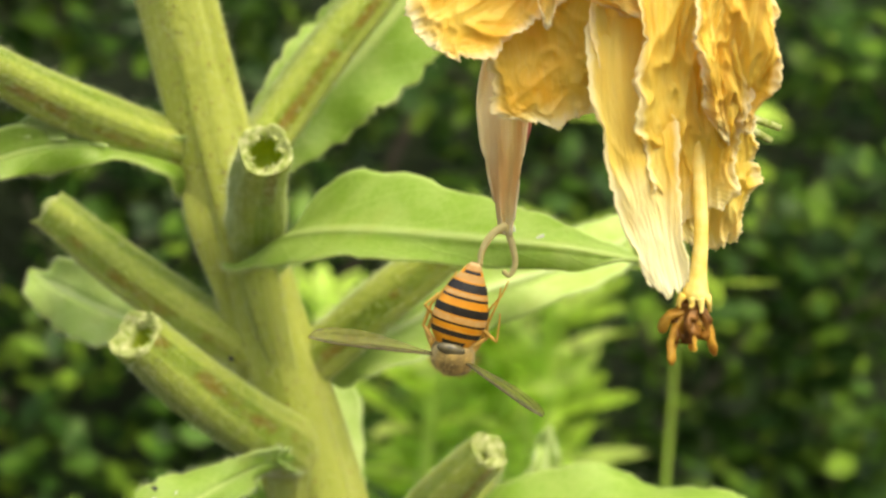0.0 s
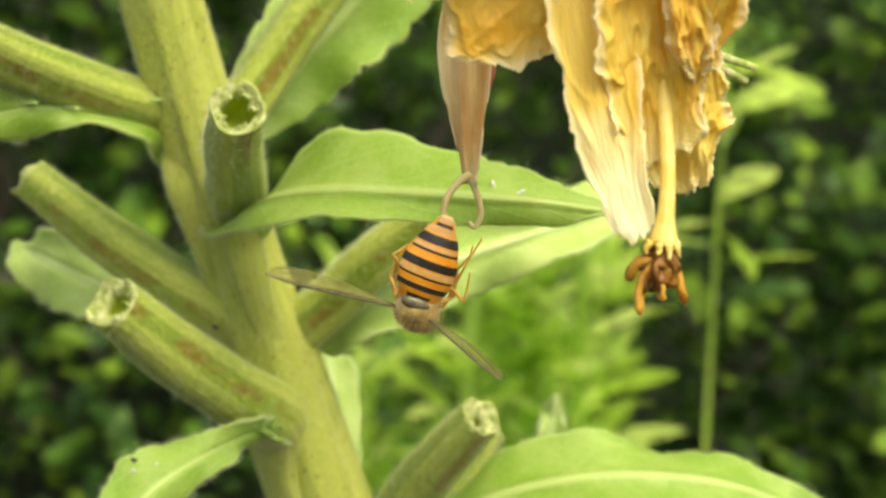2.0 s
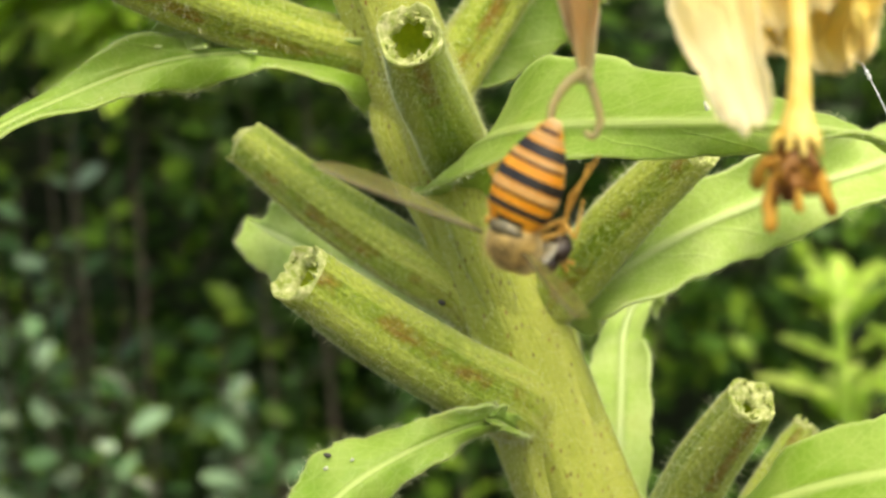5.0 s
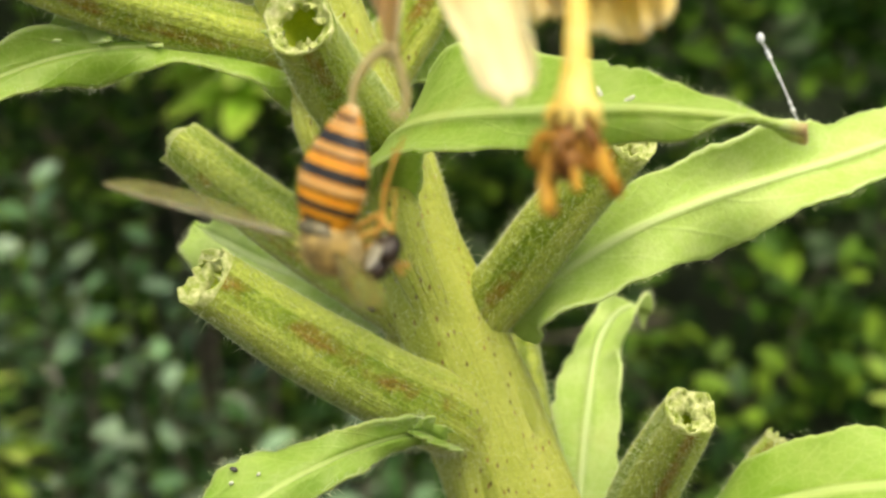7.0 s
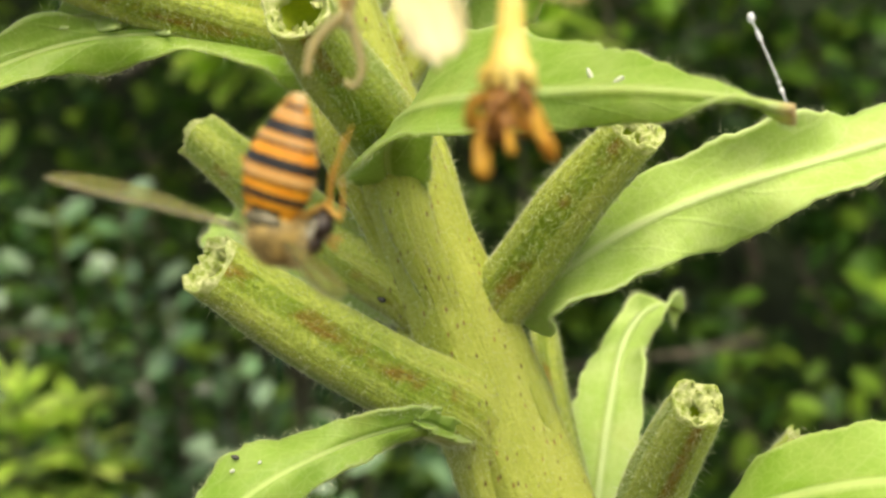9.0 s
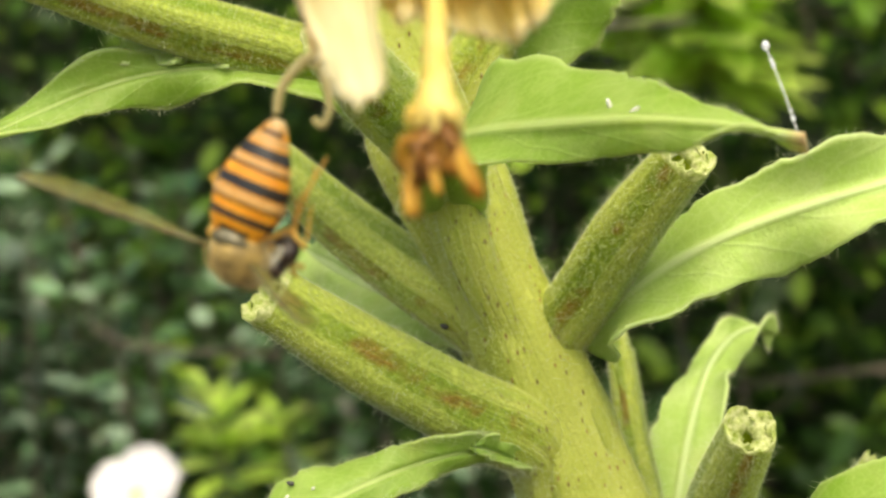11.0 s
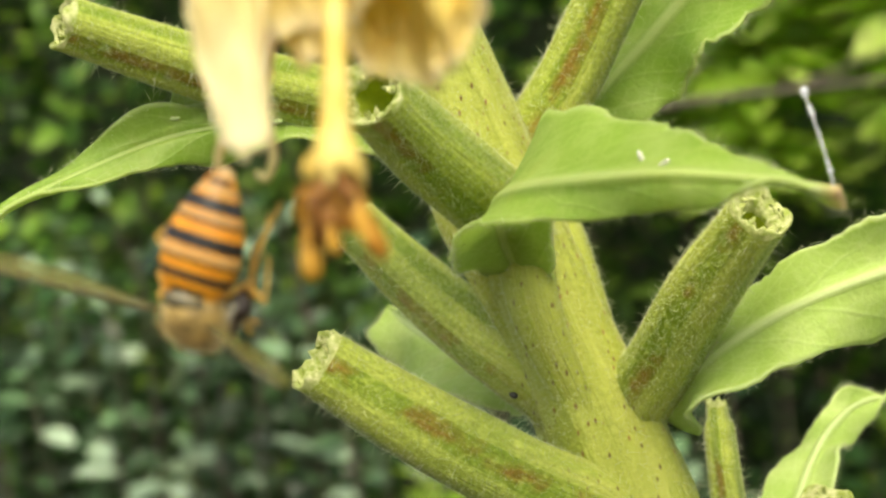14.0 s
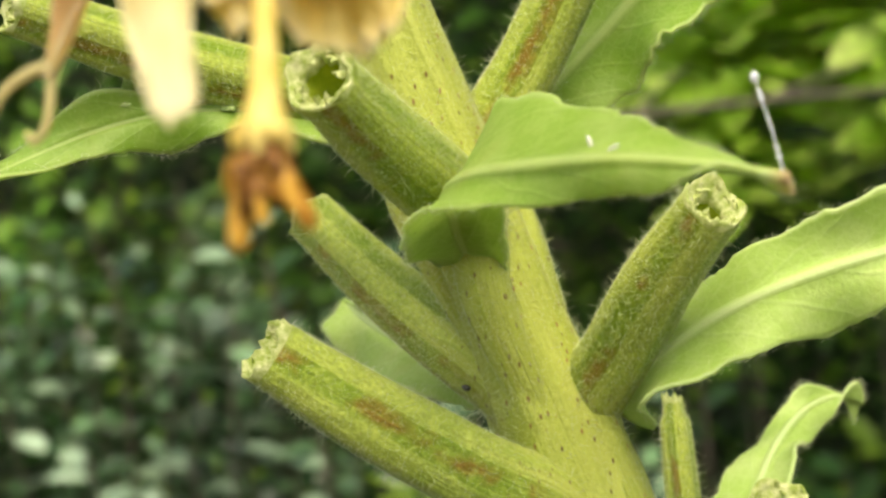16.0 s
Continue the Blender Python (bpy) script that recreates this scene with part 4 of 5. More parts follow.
def build_sepal():
    """The withered sepal on which the fly hangs, ending in two curled threads."""
    c = [mm(14, -68, 55), mm(11.8, -65.5, 46), mm(11.7, -65.2, 40), mm(12.1, -66.2, 33.5), mm(12.3, -67.2, 28.2)]
    ph = 0.7
    v, f, u = sheet(c, np.array((1.1, 1.3, 1.8, 1.6, 0.45)) / 1000, np.array((1.1, 1.3, 1.8, 1.5, 0.45)) / 1000, (-1, 0.12, 0.1), (1, 0.12, 0), 60, 16, 0.00014, lambda s: (1 + 0.22 * math.sin(11 * s + 1), 1 + 0.22 * math.sin(9 * s + 3)),
                    lambda s, t: 0.00045 * math.sin(5 * t + ph + 3 * s) + 0.0003 * math.sin(13 * s + 2 * t) + 0.00022 * (1 - abs(noise.noise((t * 5, s * 7, 2.0)))) ** 4)
    sep = part("sepal", mesh("sepal", v, f, u), SEPAL, flower, "thin pinkish-brown withered sepal")
    a = spline([mm(12.3, -67.2, 28.9), mm(11.3, -67.6, 28.3), mm(10.5, -68.2, 27.2), mm(10.3, -68.6, 26.0)], 18)
    part("thread", mesh("thread", *tube(a, np.linspace(0.00036, 0.00022, 18), 8)), THREAD, sep)
    b = spline([mm(12.3, -67.2, 28.9), mm(12.8, -67.6, 27.6), mm(13.1, -68, 26.2), mm(12.7, -68.2, 25.3), mm(12.2, -68.2, 25.6)], 24)
    part("thread", mesh("thread", *tube(b, np.linspace(0.0003, 0.00018, 24), 8)), THREAD, sep)
    d = spline([mm(13.4, -64.6, 40), mm(13.7, -64.8, 37), mm(13.6, -65.2, 34.5)], 12)
    part("red_edge", mesh("red_edge", *tube(d, 0.0005 * np.sin(np.linspace(0.3, 2.9, 12)), 8)), plain_material("sepal_red", (0.42, 0.10, 0.07), (0.52, 0.18, 0.10), 900.0, 0.5, 0.3, 0.0001, 0.2), sep, "red edge of a second sepal")
    return sep


sepal = build_sepal()


def build_flower_tube():
    """The long tube by which the flower hangs from the stem above."""
    root = stem_axis(0.09)
    p = spline([root, root + (0.006, -0.022, 0.020), mm(8, -55, 118), mm(17, -70, 92), mm(18, -72, 56)], 40)
    part("flower_tube", mesh("flower_tube", *tube(p, np.linspace(0.0016, 0.0020, 40), 12)), STYLE, flower, "thin yellowish flower tube")
    for k, (x, z) in enumerate(((33.2, 37.0), (32.6, 36.0))):
        q = spline([mm(25, -68, 40 + k), mm(29.5, -66.5, 38.2 - k * 0.6), mm(x, -66, z)], 12)
        part("bud_tip", mesh("bud_tip", *tube(q, np.linspace(0.0005, 0.00028, 12), 8)), RIM, flower)


build_flower_tube()


def spike(a, b, r):
    """A three-sided hair from a to b."""
    d = unit(b - a)
    s = unit(np.cross(d, (0.31, 0.52, 0.79)))
    t = np.cross(d, s)
    mid = (a + b) / 2 + s * np.linalg.norm(b - a) * 0.12
    v = []
    for p, k in ((a, 1.0), (mid, 0.75)):
        for q in range(3):
            v.append(p + r * k * (math.cos(2.094 * q) * s + math.sin(2.094 * q) * t))
    v.append(b)
    f = [(0, 1, 4, 3), (1, 2, 5, 4), (2, 0, 3, 5), (3, 4, 6), (4, 5, 6), (5, 3, 6)]
    return v, f


# ---- hoverfly ----
def fly_abdomen_half(z):
    """Half width of the abdomen at z mm from its root."""
    return float(np.interp(z, (-0.3, 0, 0.8, 2.0, 3.0, 4.0, 4.8, 5.5, 6.2, 6.6), (0.95, 1.3, 1.82, 2.08, 1.98, 1.68, 1.32, 0.94, 0.56, 0.25)))


fly = thing("hoverfly", (0, 0, 0), "orange and black banded hoverfly clinging to the withered sepal", "hoverfly")


def build_fly():
    """Local axes: z to the abdomen's end, -y to the back (dorsal), x across. Millimetres from the waist."""
    def band(z0, z1, lift=0.0, half=None, material=FLY_YELLOW, name="tergite", label=""):
        zs = np.linspace(z0, z1, max(3, int((z1 - z0) / 0.12) + 2))
        verts, faces, uvs = [], [], []
        ang = np.linspace(math.pi * 1.0, math.pi * 2.0, 33) if half else np.linspace(0, 2 * math.pi, 45)
        if half:
            ang = np.linspace(math.pi * 1.5 - half, math.pi * 1.5 + half, 25)
        for i, z in enumerate(zs):
            w = fly_abdomen_half(z) / 1000 + lift
            for a in ang:
                s = math.sin(a)
                verts.append((math.cos(a) * w, s * (w * 0.55 * (1.0 if s < 0 else 0.62)), z / 1000))
                uvs.append((a / 6.28, i / len(zs)))
        m = len(ang)
        for i in range(len(zs) - 1):
            for j in range(m - 1):
                faces.append((i * m + j, i * m + j + 1, (i + 1) * m + j + 1, (i + 1) * m + j))
        return part(name, mesh(name, verts, faces, uvs), material, fly, label)

    band(-0.3, 6.5, 0.0, None, FLY_BELLY, "abdomen", "tan belly of the abdomen")
    # dorsal plates, each a little proud, with black bands
    for z0, z1 in ((0.0, 1.30), (1.30, 2.95), (2.95, 4.55), (4.55, 5.6), (5.6, 6.3)):
        band(z0, z1 - 0.03, 0.00003, 1.42, FLY_YELLOW, "tergite", "orange plate of the abdomen")
    for z0, z1, half in ((0.82, 1.22, 1.46), (1.74, 1.89, 1.40), (2.50, 3.13, 1.5), (3.72, 3.90, 1.3), (4.34, 4.98, 1.5), (5.66, 5.90, 0.8)):
        band(z0, z1, 0.00006, half, FLY_BLACK, "band", "black band")
    for z0, z1 in ((1.92, 2.40), (3.94, 4.24), (5.10, 5.58), (5.94, 6.3)):
        band(z0, z1, 0.000045, 1.42, FLY_TAN, "pale_band", "tan band between the black ones")
    band(-0.1, 0.42, 0.00006, 0.6, FLY_BLACK, "band", "black band")
    # thorax, scutellum, head
    ax = frame_of((-0.2, -0.62, 0.75), (0, 1, 0.6))
    c = np.array((0.42, 0.5, -1.10)) / 1000
    part("thorax", mesh("thorax", *blob(c, (0.00152, 0.00142, 0.00172), ax, 28, 20)), FLY_THORAX, fly, "dull bronze thorax with grey stripes")
    for sx in (-1, 1):
        part("pleura", mesh("pleura", *blob(c + np.array((sx * 0.00066, 0.00036, -0.0001)), (0.00108, 0.00120, 0.00155), ax, 20, 14)), FLY_PLEURA, fly, "yellow-haired side of the thorax")
    part("scutellum", mesh("scutellum", *blob(np.array((0, -0.62, -0.28)) / 1000, (0.00112, 0.00046, 0.00052), np.eye(3), 20, 12)), FLY_SHIELD, fly, "dark shiny scutellum")
    h = np.zeros(3)
    face = unit((0.74, 0.60, -0.28))
    hx = frame_of(face, np.cross(face, (0, -1, 0)))
    head = part("head", mesh("head", *blob(h, (0.00104, 0.00124, 0.00034), hx, 28, 14)), FLY_HEAD, fly, "silvery back of the head")
    part("face", mesh("face", *blob(h + face * 0.0007, (0.00042, 0.00040, 0.00062), hx, 16, 12)), FLY_PLEURA, head, "pale yellow face")
    for sx in (-1, 1):
        part("eye", mesh("eye", *blob(h + face * 0.00042 + hx[1] * sx * 0.00056, (0.00112, 0.00086, 0.00074), hx, 24, 16)), FLY_EYE, head, "dark red-brown compound eye")
        q = spline([h + face * 0.0012 + hx[1] * sx * 0.0001, h + face * 0.0016 + hx[1] * sx * 0.0002, h + face * 0.0019 + hx[1] * sx * 0.0003], 8)
        part("antenna", mesh("antenna", *tube(q, np.linspace(0.00012, 0.00016, 8), 8)), FLY_LEG, head)
        part("haltere", mesh("haltere", *blob(np.array((sx * 1.5, 0.35, -0.35)) / 1000, (0.0002, 0.0002, 0.0003), np.eye(3), 10, 8)), FLY_LEG, fly)
    rng = np.random.default_rng(88)
    fv, ff = [], []
    for _ in range(900):
        q = unit(rng.normal(0, 1, 3))
        at = c + (q * (0.00150, 0.00140, 0.00170)) @ ax
        if rng.random() < 0.5:
            at = at + np.array((math.copysign(0.0004, q[0]), 0.0002, 0))
        e = at + unit((q @ ax) + 0.4 * rng.normal(0, 1, 3)) * rng.uniform(0.00015, 0.00040)
        v, f = spike(at, e, 0.000014)
        ff.extend(tuple(i + len(fv) for i in g) for g in f)
        fv.extend(v)
    tagged(part("fuzz", mesh("fuzz", fv, ff, None, False), FLY_FUZZ, fly, "short yellowish hairs of the thorax"), kind="stuff")
    # wings
    for sx, tip in ((-1, (-9.4, -4.5, 0.1)), (1, (5.75, -6.6, -0.7))):
        root = np.array((sx * 1.35, -0.25, -1.05)) / 1000
        tip = root + np.array(tip) / 1000
        d = tip - root
        side = np.array((-0.38 if sx > 0 else 0.0, 1.0, 0.07 if sx > 0 else 0.24))
        chord = unit(side - unit(d) * (side @ unit(d)))
        cen = [root + d * t for t in (0, 0.25, 0.5, 0.75, 0.92, 1.0)]
        v, f, u = sheet(cen, np.array((0.15, 0.3, 0.4, 0.45, 0.3, 0.03)) / 1000, np.array((0.2, 1.3, 2.0, 1.9, 1.1, 0.03)) / 1000, -chord, chord, 36, 8, 0.000012, None,
                        lambda s, t: 0.00008 * math.sin(9 * t + 2 * s))
        wing = part("wing", mesh("wing", v, f, u), WING, fly, "clear brownish veined wing")
        edge = spline([q - chord * w / 1000 for q, w in zip(cen, (0.15, 0.3, 0.4, 0.45, 0.3, 0.03))], 24)
        part("leading_vein", mesh("leading_vein", *tube(edge, np.linspace(0.00010, 0.00004, 24), 7)), FLY_SHIELD, wing, "dark leading vein")
    # legs: hip, knee, ankle, foot
    legs = [((0.7, 0.9, -1.5), (2.2, 1.9, -0.4), (2.4, 1.4, 2.0), (2.6, 0.9, 3.9), (2.5, 0.9, 4.9)),
            ((0.8, 0.8, -0.9), (2.6, 1.6, 0.6), (2.1, 1.5, 2.7), (2.7, 0.9, 4.3), (2.9, 0.8, 5.6)),
            ((0.8, 0.8, -0.4), (2.2, 1.5, 1.2), (3.4, 1.3, 0.6), (3.2, 1.2, 1.9), (3.0, 1.0, 2.9)),
            ((-0.7, 0.9, -1.5), (-1.9, 1.9, -0.2), (-1.7, 1.6, 1.9), (-1.0, 1.3, 3.8), (-0.7, 1.2, 4.6)),
            ((-0.8, 0.8, -0.9), (-2.3, 1.7, 0.4), (-2.2, 1.5, 2.2), (-1.4, 1.3, 4.0), (-1.0, 1.2, 5.2)),
            ((-0.8, 0.8, -0.4), (-2.0, 1.2, 1.6), (-2.7, 0.8, 2.2), (-2.2, 0.8, 2.9), (-2.0, 0.9, 3.3))]
    for leg in legs:
        p = np.array(leg) / 1000
        path = np.vstack([np.linspace(p[i], p[i + 1], 7)[: 7 if i == 3 else 6] for i in range(4)])
        rad = np.interp(np.arange(len(path)), (0, 3, 6, 9, 12, 18, 24), (0.00016, 0.00022, 0.00013, 0.00015, 0.0001, 0.00008, 0.00006))
        part("leg", mesh("leg", *tube(path, rad, 8)), FLY_LEG, fly, "thin orange-yellow leg")
    return head


fly_head = build_fly()


# ---- hairs and small finds on the plant ----
def build_hairs():
    """Fine down and longer single hairs that stand off the stem, the capsules and the leaf edges."""
    rng = np.random.default_rng(77)
    roots, tips, thick = [], [], []
    for ob in [o for o in plant.children if o.type == "MESH" and o.name.split(".")[0] in ("stem", "seed_capsule", "leaf")]:
        kind = ob.name.split(".")[0]
        me = ob.data
        co = np.array([q.co for q in me.vertices])
        no = np.array([q.normal for q in me.vertices])
        if kind == "leaf":
            m = 21
            ok = np.array([i for i in range(len(co) // 2) if i % m in (0, m - 1) and 0.855 < co[i, 2] < 0.99])
            i = rng.choice(ok, 3000 if len(co) > 3000 else 260)
            p = co[i] + rng.normal(0, 0.0002, (len(i), 3))
            n = no[i] * 0.4 + rng.normal(0, 1, (len(i), 3))
        else:
            quads = np.array([q.vertices[:] for q in me.polygons if len(q.vertices) == 4 and 0.855 < q.center.z < 0.99])
            i = quads[rng.integers(0, len(quads), {"stem": 60000, "seed_capsule": 17000}[kind])]
            f = rng.uniform(0, 1, (len(i), 2))
            w = np.stack([(1 - f[:, 0]) * (1 - f[:, 1]), f[:, 0] * (1 - f[:, 1]), f[:, 0] * f[:, 1], (1 - f[:, 0]) * f[:, 1]], 1)[:, :, None]
            p, n = (co[i] * w).sum(1), (no[i] * w).sum(1)
        n = n / (np.linalg.norm(n, axis=1, keepdims=True) + 1e-12) + 0.42 * rng.normal(0, 1, p.shape)
        n /= np.linalg.norm(n, axis=1, keepdims=True)
        tall = rng.random(len(p)) < 0.05
        long = np.where(tall, rng.uniform(0.0005, 0.0014, len(p)), rng.uniform(0.00012, 0.00034, len(p)))
        roots.append(p - n * 0.00002)
        tips.append(p + n * long[:, None])
        thick.append(np.where(tall, 0.000018, rng.uniform(0.000010, 0.000016, len(p))))
    a, b, r = np.concatenate(roots), np.concatenate(tips), np.concatenate(thick)[:, None]
    d = b - a
    d /= np.linalg.norm(d, axis=1, keepdims=True)
    s = np.cross(d, (0.31, 0.52, 0.79))
    s /= np.linalg.norm(s, axis=1, keepdims=True) + 1e-12
    t = np.cross(d, s)
    verts = np.stack([a + r * (math.cos(2.094 * c) * s + math.sin(2.094 * c) * t) for c in range(3)] + [b], 1).reshape(-1, 3)
    faces = (np.array([(0, 1, 3), (1, 2, 3), (2, 0, 3)])[None] + 4 * np.arange(len(a))[:, None, None]).reshape(-1, 3)
    tagged(part("hairs", mesh("hairs", verts.tolist(), faces.tolist(), None, False), HAIR, plant, "short white plant hairs"), kind="stuff")


build_hairs()


def build_grain(name, at, along, size, material, label, category, group, up=(0, -0.7, 0.7)):
    """A tiny oblong body lying on the plant, with legs too small to tell."""
    ax = frame_of(along, up)
    tagged(part(name, mesh(name, *blob(mm(*at), (size[0] / 1000, size[1] / 1000, size[2] / 1000), ax, 12, 10, lambda z, a: 1 + 0.25 * z + 0.08 * math.cos(3 * a))), material), label, category, group)


def on_leaf(leaf, along, across):
    """A place on a leaf's upper face: along from 0 to 1, across from -1 to 1; millimetres, as for mm()."""
    row, col = round(along * 89), round((across + 1) * 10)
    q = leaf.data.vertices[row * 21 + col].co
    return q.x * 1000 + 0.08, q.y * 1000 - 0.22, (q.z - 0.9) * 1000 + 0.18


HUSK_LABEL = "tiny white shed insect skin on a leaf"
build_grain("insect_husk", on_leaf(front_leaf, 0.60, -0.30), (-0.35, 0.1, 0.9), (0.16, 0.24, 0.74), HUSK, HUSK_LABEL, "husk", "husks on the leaf")
build_grain("insect_husk", on_leaf(front_leaf, 0.635, -0.20), (0.7, -0.1, 0.5), (0.16, 0.24, 0.74), HUSK, HUSK_LABEL, "husk", "husks on the leaf")
build_grain("insect_husk", on_leaf(low_leaf, 0.74, -0.60), (0.8, 0.1, 0.3), (0.16, 0.14, 0.22), HUSK, "tiny white shed insect skin on a lower leaf", "husk", "husks on the leaf")
build_grain("insect_husk", on_leaf(low_leaf, 0.69, -0.40), (0.6, 0.2, 0.5), (0.13, 0.11, 0.19), HUSK, "tiny white shed insect skin on a lower leaf", "husk", "husks on the leaf")
build_grain("insect_husk", (5.6, -7.4, -14.6), (0.8, 0.1, 0.45), (0.13, 0.12, 0.42), HUSK, "tiny white shed insect skin on the stem", "husk", "husks on the leaf")
build_grain("aphid", (-4.4, -5.3, 0.0), (0.8, 0.2, -0.4), (0.26, 0.24, 0.38), APHID, "small black aphid on the stem", "aphid", "aphids on the plant")
build_grain("aphid", (-3.9, -12.2, -3.9), (0.3, 0.1, 0.9), (0.16, 0.15, 0.26), APHID, "small black aphid on a seed capsule", "aphid", "aphids on the plant")
build_grain("aphid", on_leaf(front_leaf, 0.30, 0.72), (0.5, 0.1, 0.8), (0.13, 0.12, 0.30), APHID, "small black aphid on a leaf", "aphid", "aphids on the plant")
build_grain("aphid", on_leaf(low_leaf, 0.72, -0.85), (0.9, 0.1, -0.3), (0.20, 0.18, 0.34), APHID, "small black aphid on a leaf", "aphid", "aphids on the plant")


def build_silk():
    """A silk thread with clear droplets rising from a leaf's tip."""
    silk = thing("silk_thread", mm(32.2, -38.9, 18.9), "thin silk thread with tiny droplets on a leaf tip", "silk thread")
    p = spline([mm(32.3, -39.0, 18.9), mm(31.2, -37.0, 21.5), mm(29.6, -34.6, 24.8)], 24)
    part("thread", mesh("thread", *tube(p, np.full(24, 0.000045), 6)), SILK, silk)
    for f, r in ((0.99, 0.26), (0.80, 0.16), (0.86, 0.14), (0.36, 0.12), (0.30, 0.15), (0.62, 0.09)):
        c = p[int(f * 23)]
        part("droplet", mesh("droplet", *blob(c, (r / 1000, r / 1000, r / 1000 * 1.35), np.eye(3), 12, 9)), SILK, silk, "clear droplet")


build_silk()


def build_white_flower(at, r):
    """A white flower with five broad petals, low before the hedge."""
    at = np.asarray(at, float)
    fl = thing("white_flower", at, "white five-petalled flower low in front of the hedge", "flower")
    for k in range(5):
        a = 2 * math.pi * k / 5 + 0.3
        d = np.array((math.cos(a), 0.8 * math.sin(a) - 0.2, 0.6 * math.sin(a) + 0.25))
        cen = [at, at + d * r * 0.45, at + d * r * 0.8, at + d * r]
        s = np.cross(d, (0, 0.6, -0.8))
        v, f, u = sheet(cen, np.array((0.1, 0.5, 0.55, 0.15)) * r, np.array((0.1, 0.5, 0.55, 0.15)) * r, -s, s, 16, 6, 0.0005, None, lambda q, t: 0.002 * math.sin(4 * t + 5 * q))
        part("petal", mesh("petal", v, f, u), WHITE_PETAL, fl)
    part("centre", mesh("centre", *blob(at + (0, -0.004, 0), (r * 0.16, r * 0.12, r * 0.16))), STYLE, fl, "yellow centre")
    q = spline([at, at + (0.01, 0.02, -0.2), (at[0] + 0.02, at[1] + 0.05, 0)], 16)
    part("stalk", mesh("stalk", *tube(q, np.linspace(0.0015, 0.0025, 16), 7)), LIME_LEAF, fl)


build_white_flower((-0.493, 0.848, 0.618), 0.026)
build_white_flower((-0.52, 0.89, 0.598), 0.022)


def build_twig(a, b, r, seed):
    """A bare brown twig that sticks out of the hedge, with two side twigs."""
    rng = np.random.default_rng(seed)
    a, b = np.array(a), np.array(b)
    twig = thing("bare_twig", a, "bare grey-brown twig sticking out of the hedge", "twig", "bare twigs in the hedge")
    long = np.linalg.norm(b - a)
    root = a + unit(a - b) * 0.10 + (0, 0.16, -0.03)
    p = spline([root, a, (a + b) / 2 + rng.normal(0, 0.04 * long, 3), b], 24)
    part("branch", mesh("branch", *tube(p, np.linspace(r * 1.3, r * 0.5, 24), 9, lambda t, s: 1 + 0.1 * math.sin(3 * t + 25 * s))), TWIG, twig)
    for f in (0.45, 0.7):
        q = p[int(f * 23)]
        e = q + unit((b - a) + rng.normal(0, 0.6, 3) * long) * long * 0.4
        part("side_twig", mesh("side_twig", *tube(spline([q, (q + e) / 2 + rng.normal(0, 0.003, 3), e], 10), np.linspace(r * 0.6, r * 0.25, 10), 7)), TWIG, twig)


build_twig((-0.357, 0.934, 0.834), (-0.205, 0.982, 0.838), 0.0024, 1)
build_twig((-0.52, 0.90, 0.689), (-0.436, 0.93, 0.673), 0.0012, 2)
build_twig((-0.146, 1.066, 0.623), (-0.082, 1.077, 0.633), 0.0015, 3)


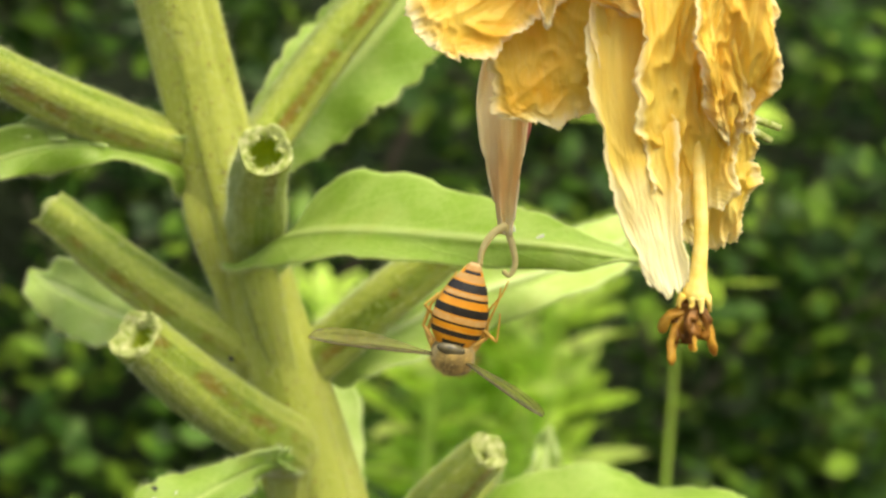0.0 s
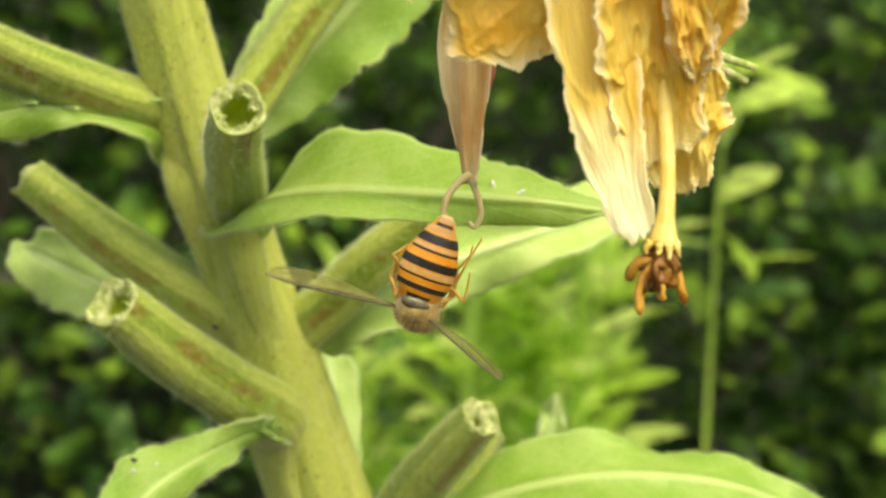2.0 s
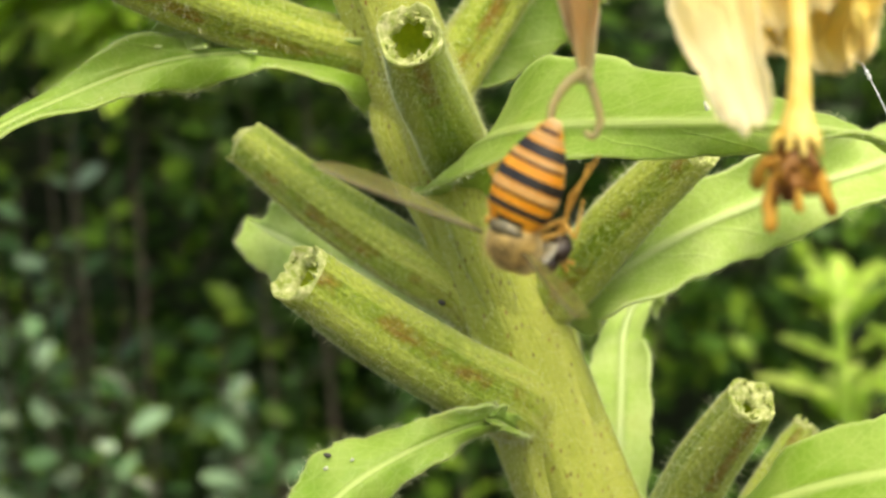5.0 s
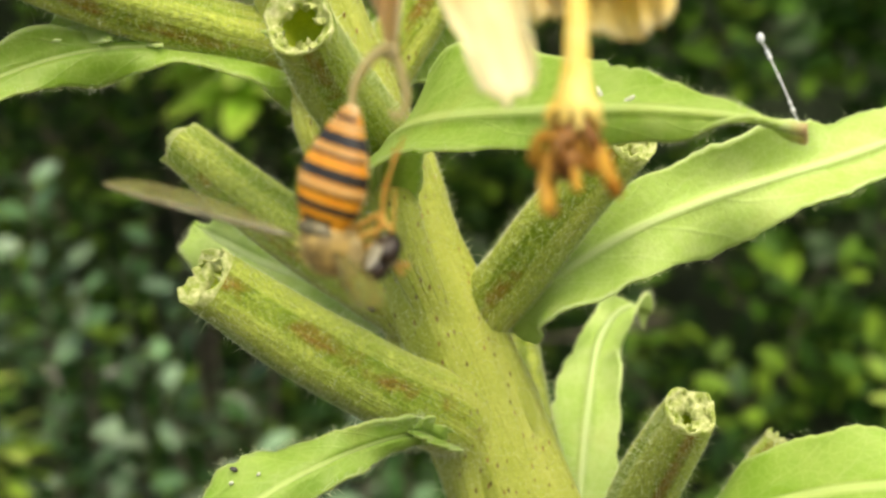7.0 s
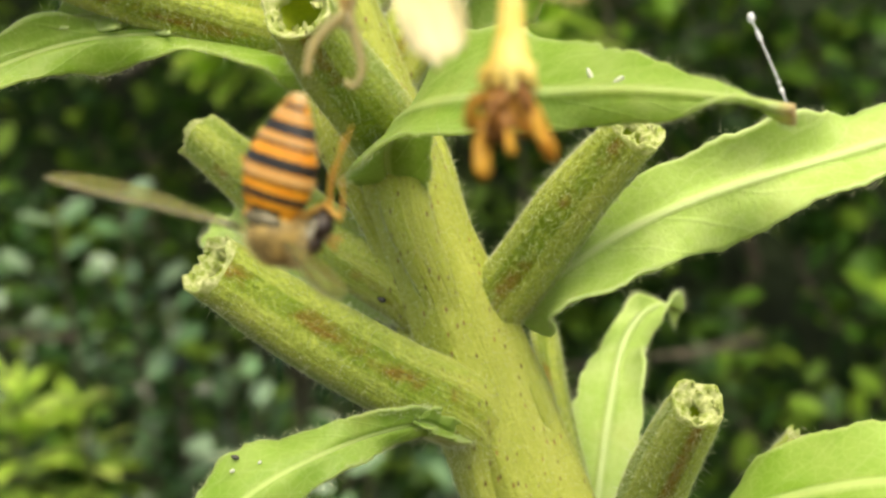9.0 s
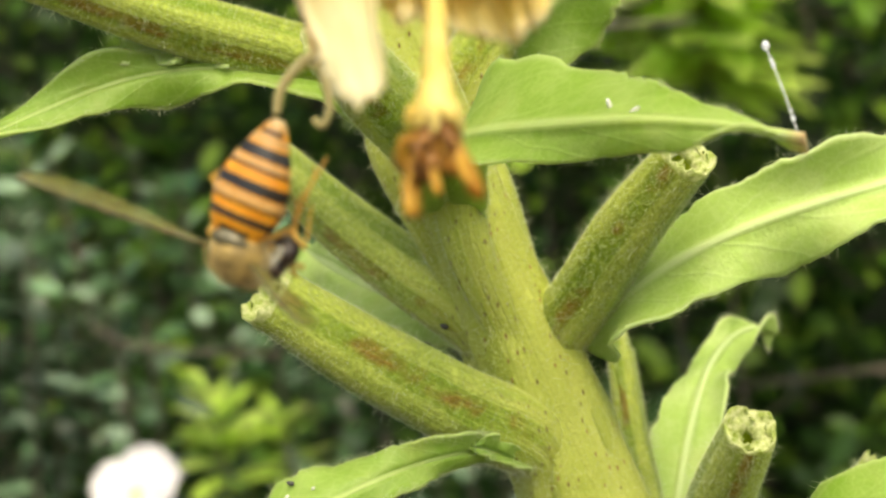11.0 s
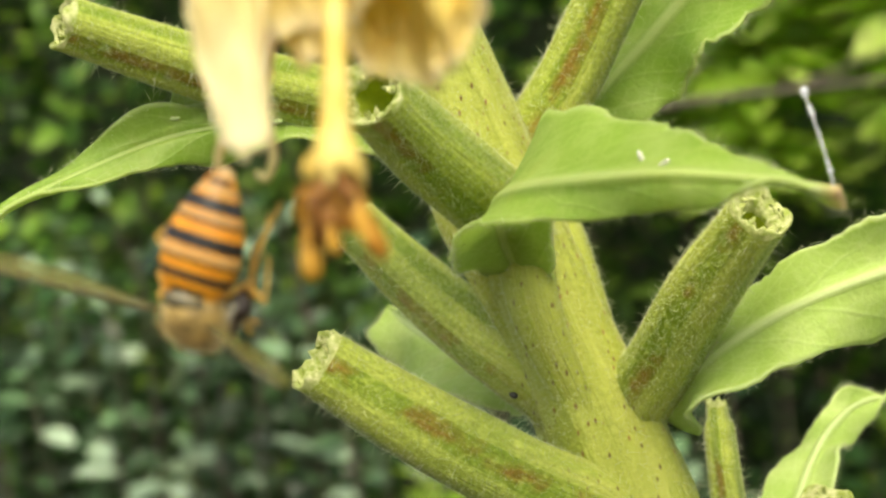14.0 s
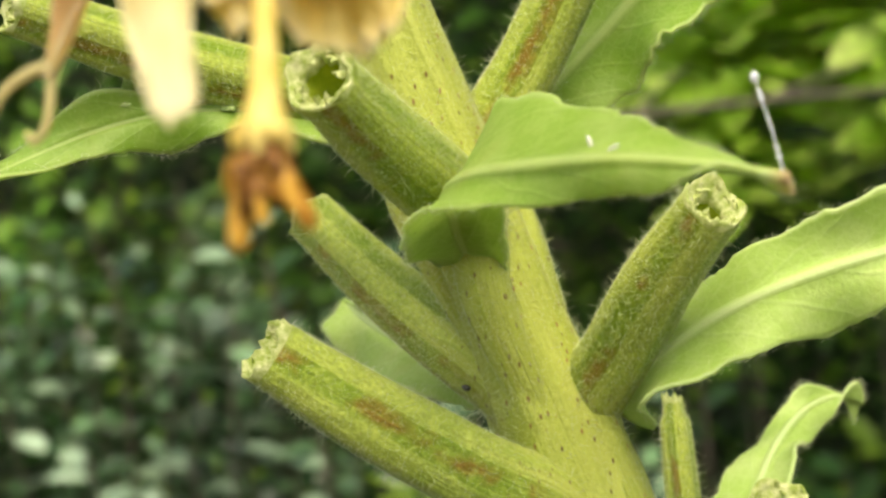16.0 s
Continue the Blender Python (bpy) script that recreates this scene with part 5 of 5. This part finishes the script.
# ---- what moves ----
FLY_ROWS = [
    # seconds, waist, way to the abdomen's end, way of the back
    (0, (0.00858, -0.06885, 0.92003), (0.200, -0.032, 0.979), (-0.105, -0.995, 0.000)),
    (1, (0.00818, -0.06880, 0.91957), (0.292, -0.045, 0.955), (-0.105, -0.995, 0.000)),
    (1.5, (0.00826, -0.06883, 0.91935), (0.276, -0.039, 0.960), (-0.122, -0.993, 0.000)),
    (2, (0.00861, -0.06890, 0.92011), (0.307, -0.036, 0.951), (-0.139, -0.990, 0.000)),
    (2.5, (0.00861, -0.06893, 0.92050), (0.392, -0.029, 0.919), (-0.156, -0.988, 0.000)),
    (3.5, (0.00760, -0.06901, 0.92059), (0.496, 0.003, 0.868), (-0.208, -0.978, 0.000)),
    (4, (0.00802, -0.06910, 0.92033), (0.409, 0.027, 0.912), (-0.233, -0.972, 0.000)),
    (4.5, (0.00792, -0.06916, 0.92054), (0.426, 0.044, 0.904), (-0.259, -0.966, 0.000)),
    (7, (0.00845, -0.06927, 0.91993), (0.306, 0.078, 0.949), (-0.342, -0.940, 0.000)),
    (8.5, (0.00849, -0.06928, 0.91873), (0.267, 0.075, 0.961), (-0.242, -0.970, 0.000)),
    (9, (0.00798, -0.06950, 0.91897), (0.303, 0.101, 0.948), (-0.174, -0.985, 0.000)),
    (9.5, (0.00765, -0.06962, 0.91991), (0.442, 0.149, 0.885), (-0.105, -0.995, 0.000)),
    (12, (0.00776, -0.06989, 0.91992), (0.400, 0.204, 0.894), (0.035, -0.999, 0.000)),
    (12.5, (0.00770, -0.06998, 0.92009), (0.414, 0.226, 0.882), (0.070, -0.998, 0.000)),
    (13.5, (0.00816, -0.06983, 0.92008), (0.354, 0.219, 0.909), (0.191, -0.982, 0.000)),
    (14.5, (0.00858, -0.06959, 0.91973), (0.314, 0.200, 0.928), (0.242, -0.970, 0.000)),
    (15.5, (0.00808, -0.06996, 0.91908), (0.297, 0.200, 0.934), (0.326, -0.946, 0.000)),
    (15.6, (0.01062, -0.07292, 0.92229), (0.534, -0.368, 0.761), (0.114, -0.863, -0.493)),
    (15.7, (0.01021, -0.07333, 0.92147), (0.741, -0.649, -0.174), (0.049, -0.601, -0.798)),
    (15.8, (0.00880, -0.07334, 0.91958), (0.715, -0.229, -0.660), (-0.380, -0.570, -0.728)),
    (15.9, (0.00883, -0.07324, 0.92001), (0.573, 0.038, -0.819), (-0.853, -0.088, -0.514)),
    (16, (-0.00070, -0.07984, 0.92605), (0.723, 0.126, -0.679), (-0.487, -0.684, -0.543)),
]


HEAD_ROWS = [
    # seconds and the head's place on the fly, in millimetres from the waist
    (0, 0.5, 1.9, -1.15), (2, 0.6, 1.9, -1.15), (3, 1.6, 1.6, -1.0), (3.5, 2.1, 1.5, -0.8), (4.5, 2.05, 1.5, -0.7), (7, 2.6, 1.5, -0.8),
    (8.5, 1.6, 1.5, -0.3), (12.5, 1.9, 1.5, -0.35), (14.5, 1.4, 1.5, -0.4), (16, 1.4, 1.5, -0.5),
]


def fly_pose(waist, tail, back):
    x, y, z = frame_of(tail, -np.asarray(back))
    m = Matrix((x, y, z)).transposed().to_4x4()
    m.translation = waist
    return m


def motions():
    walk(fly, [(t, fly_pose(p, tail, back)) for t, p, tail, back in FLY_ROWS])
    walk(fly_head, [(t, pose(x / 1000, y / 1000, z / 1000)) for t, x, y, z in HEAD_ROWS])
    # freed of the fly's weight, the sepal springs aside
    pivot = Matrix.Translation(mm(14, -68, 55))
    aside = pivot @ Matrix.Rotation(radians(15.5), 4, Vector((-0.425, 0.895, -0.133))) @ pivot.inverted()
    walk(sepal, [(0.0, Matrix.Identity(4)), (15.8, Matrix.Identity(4)), (15.9, Matrix.Identity(4)), (16.0, aside)])


motions()
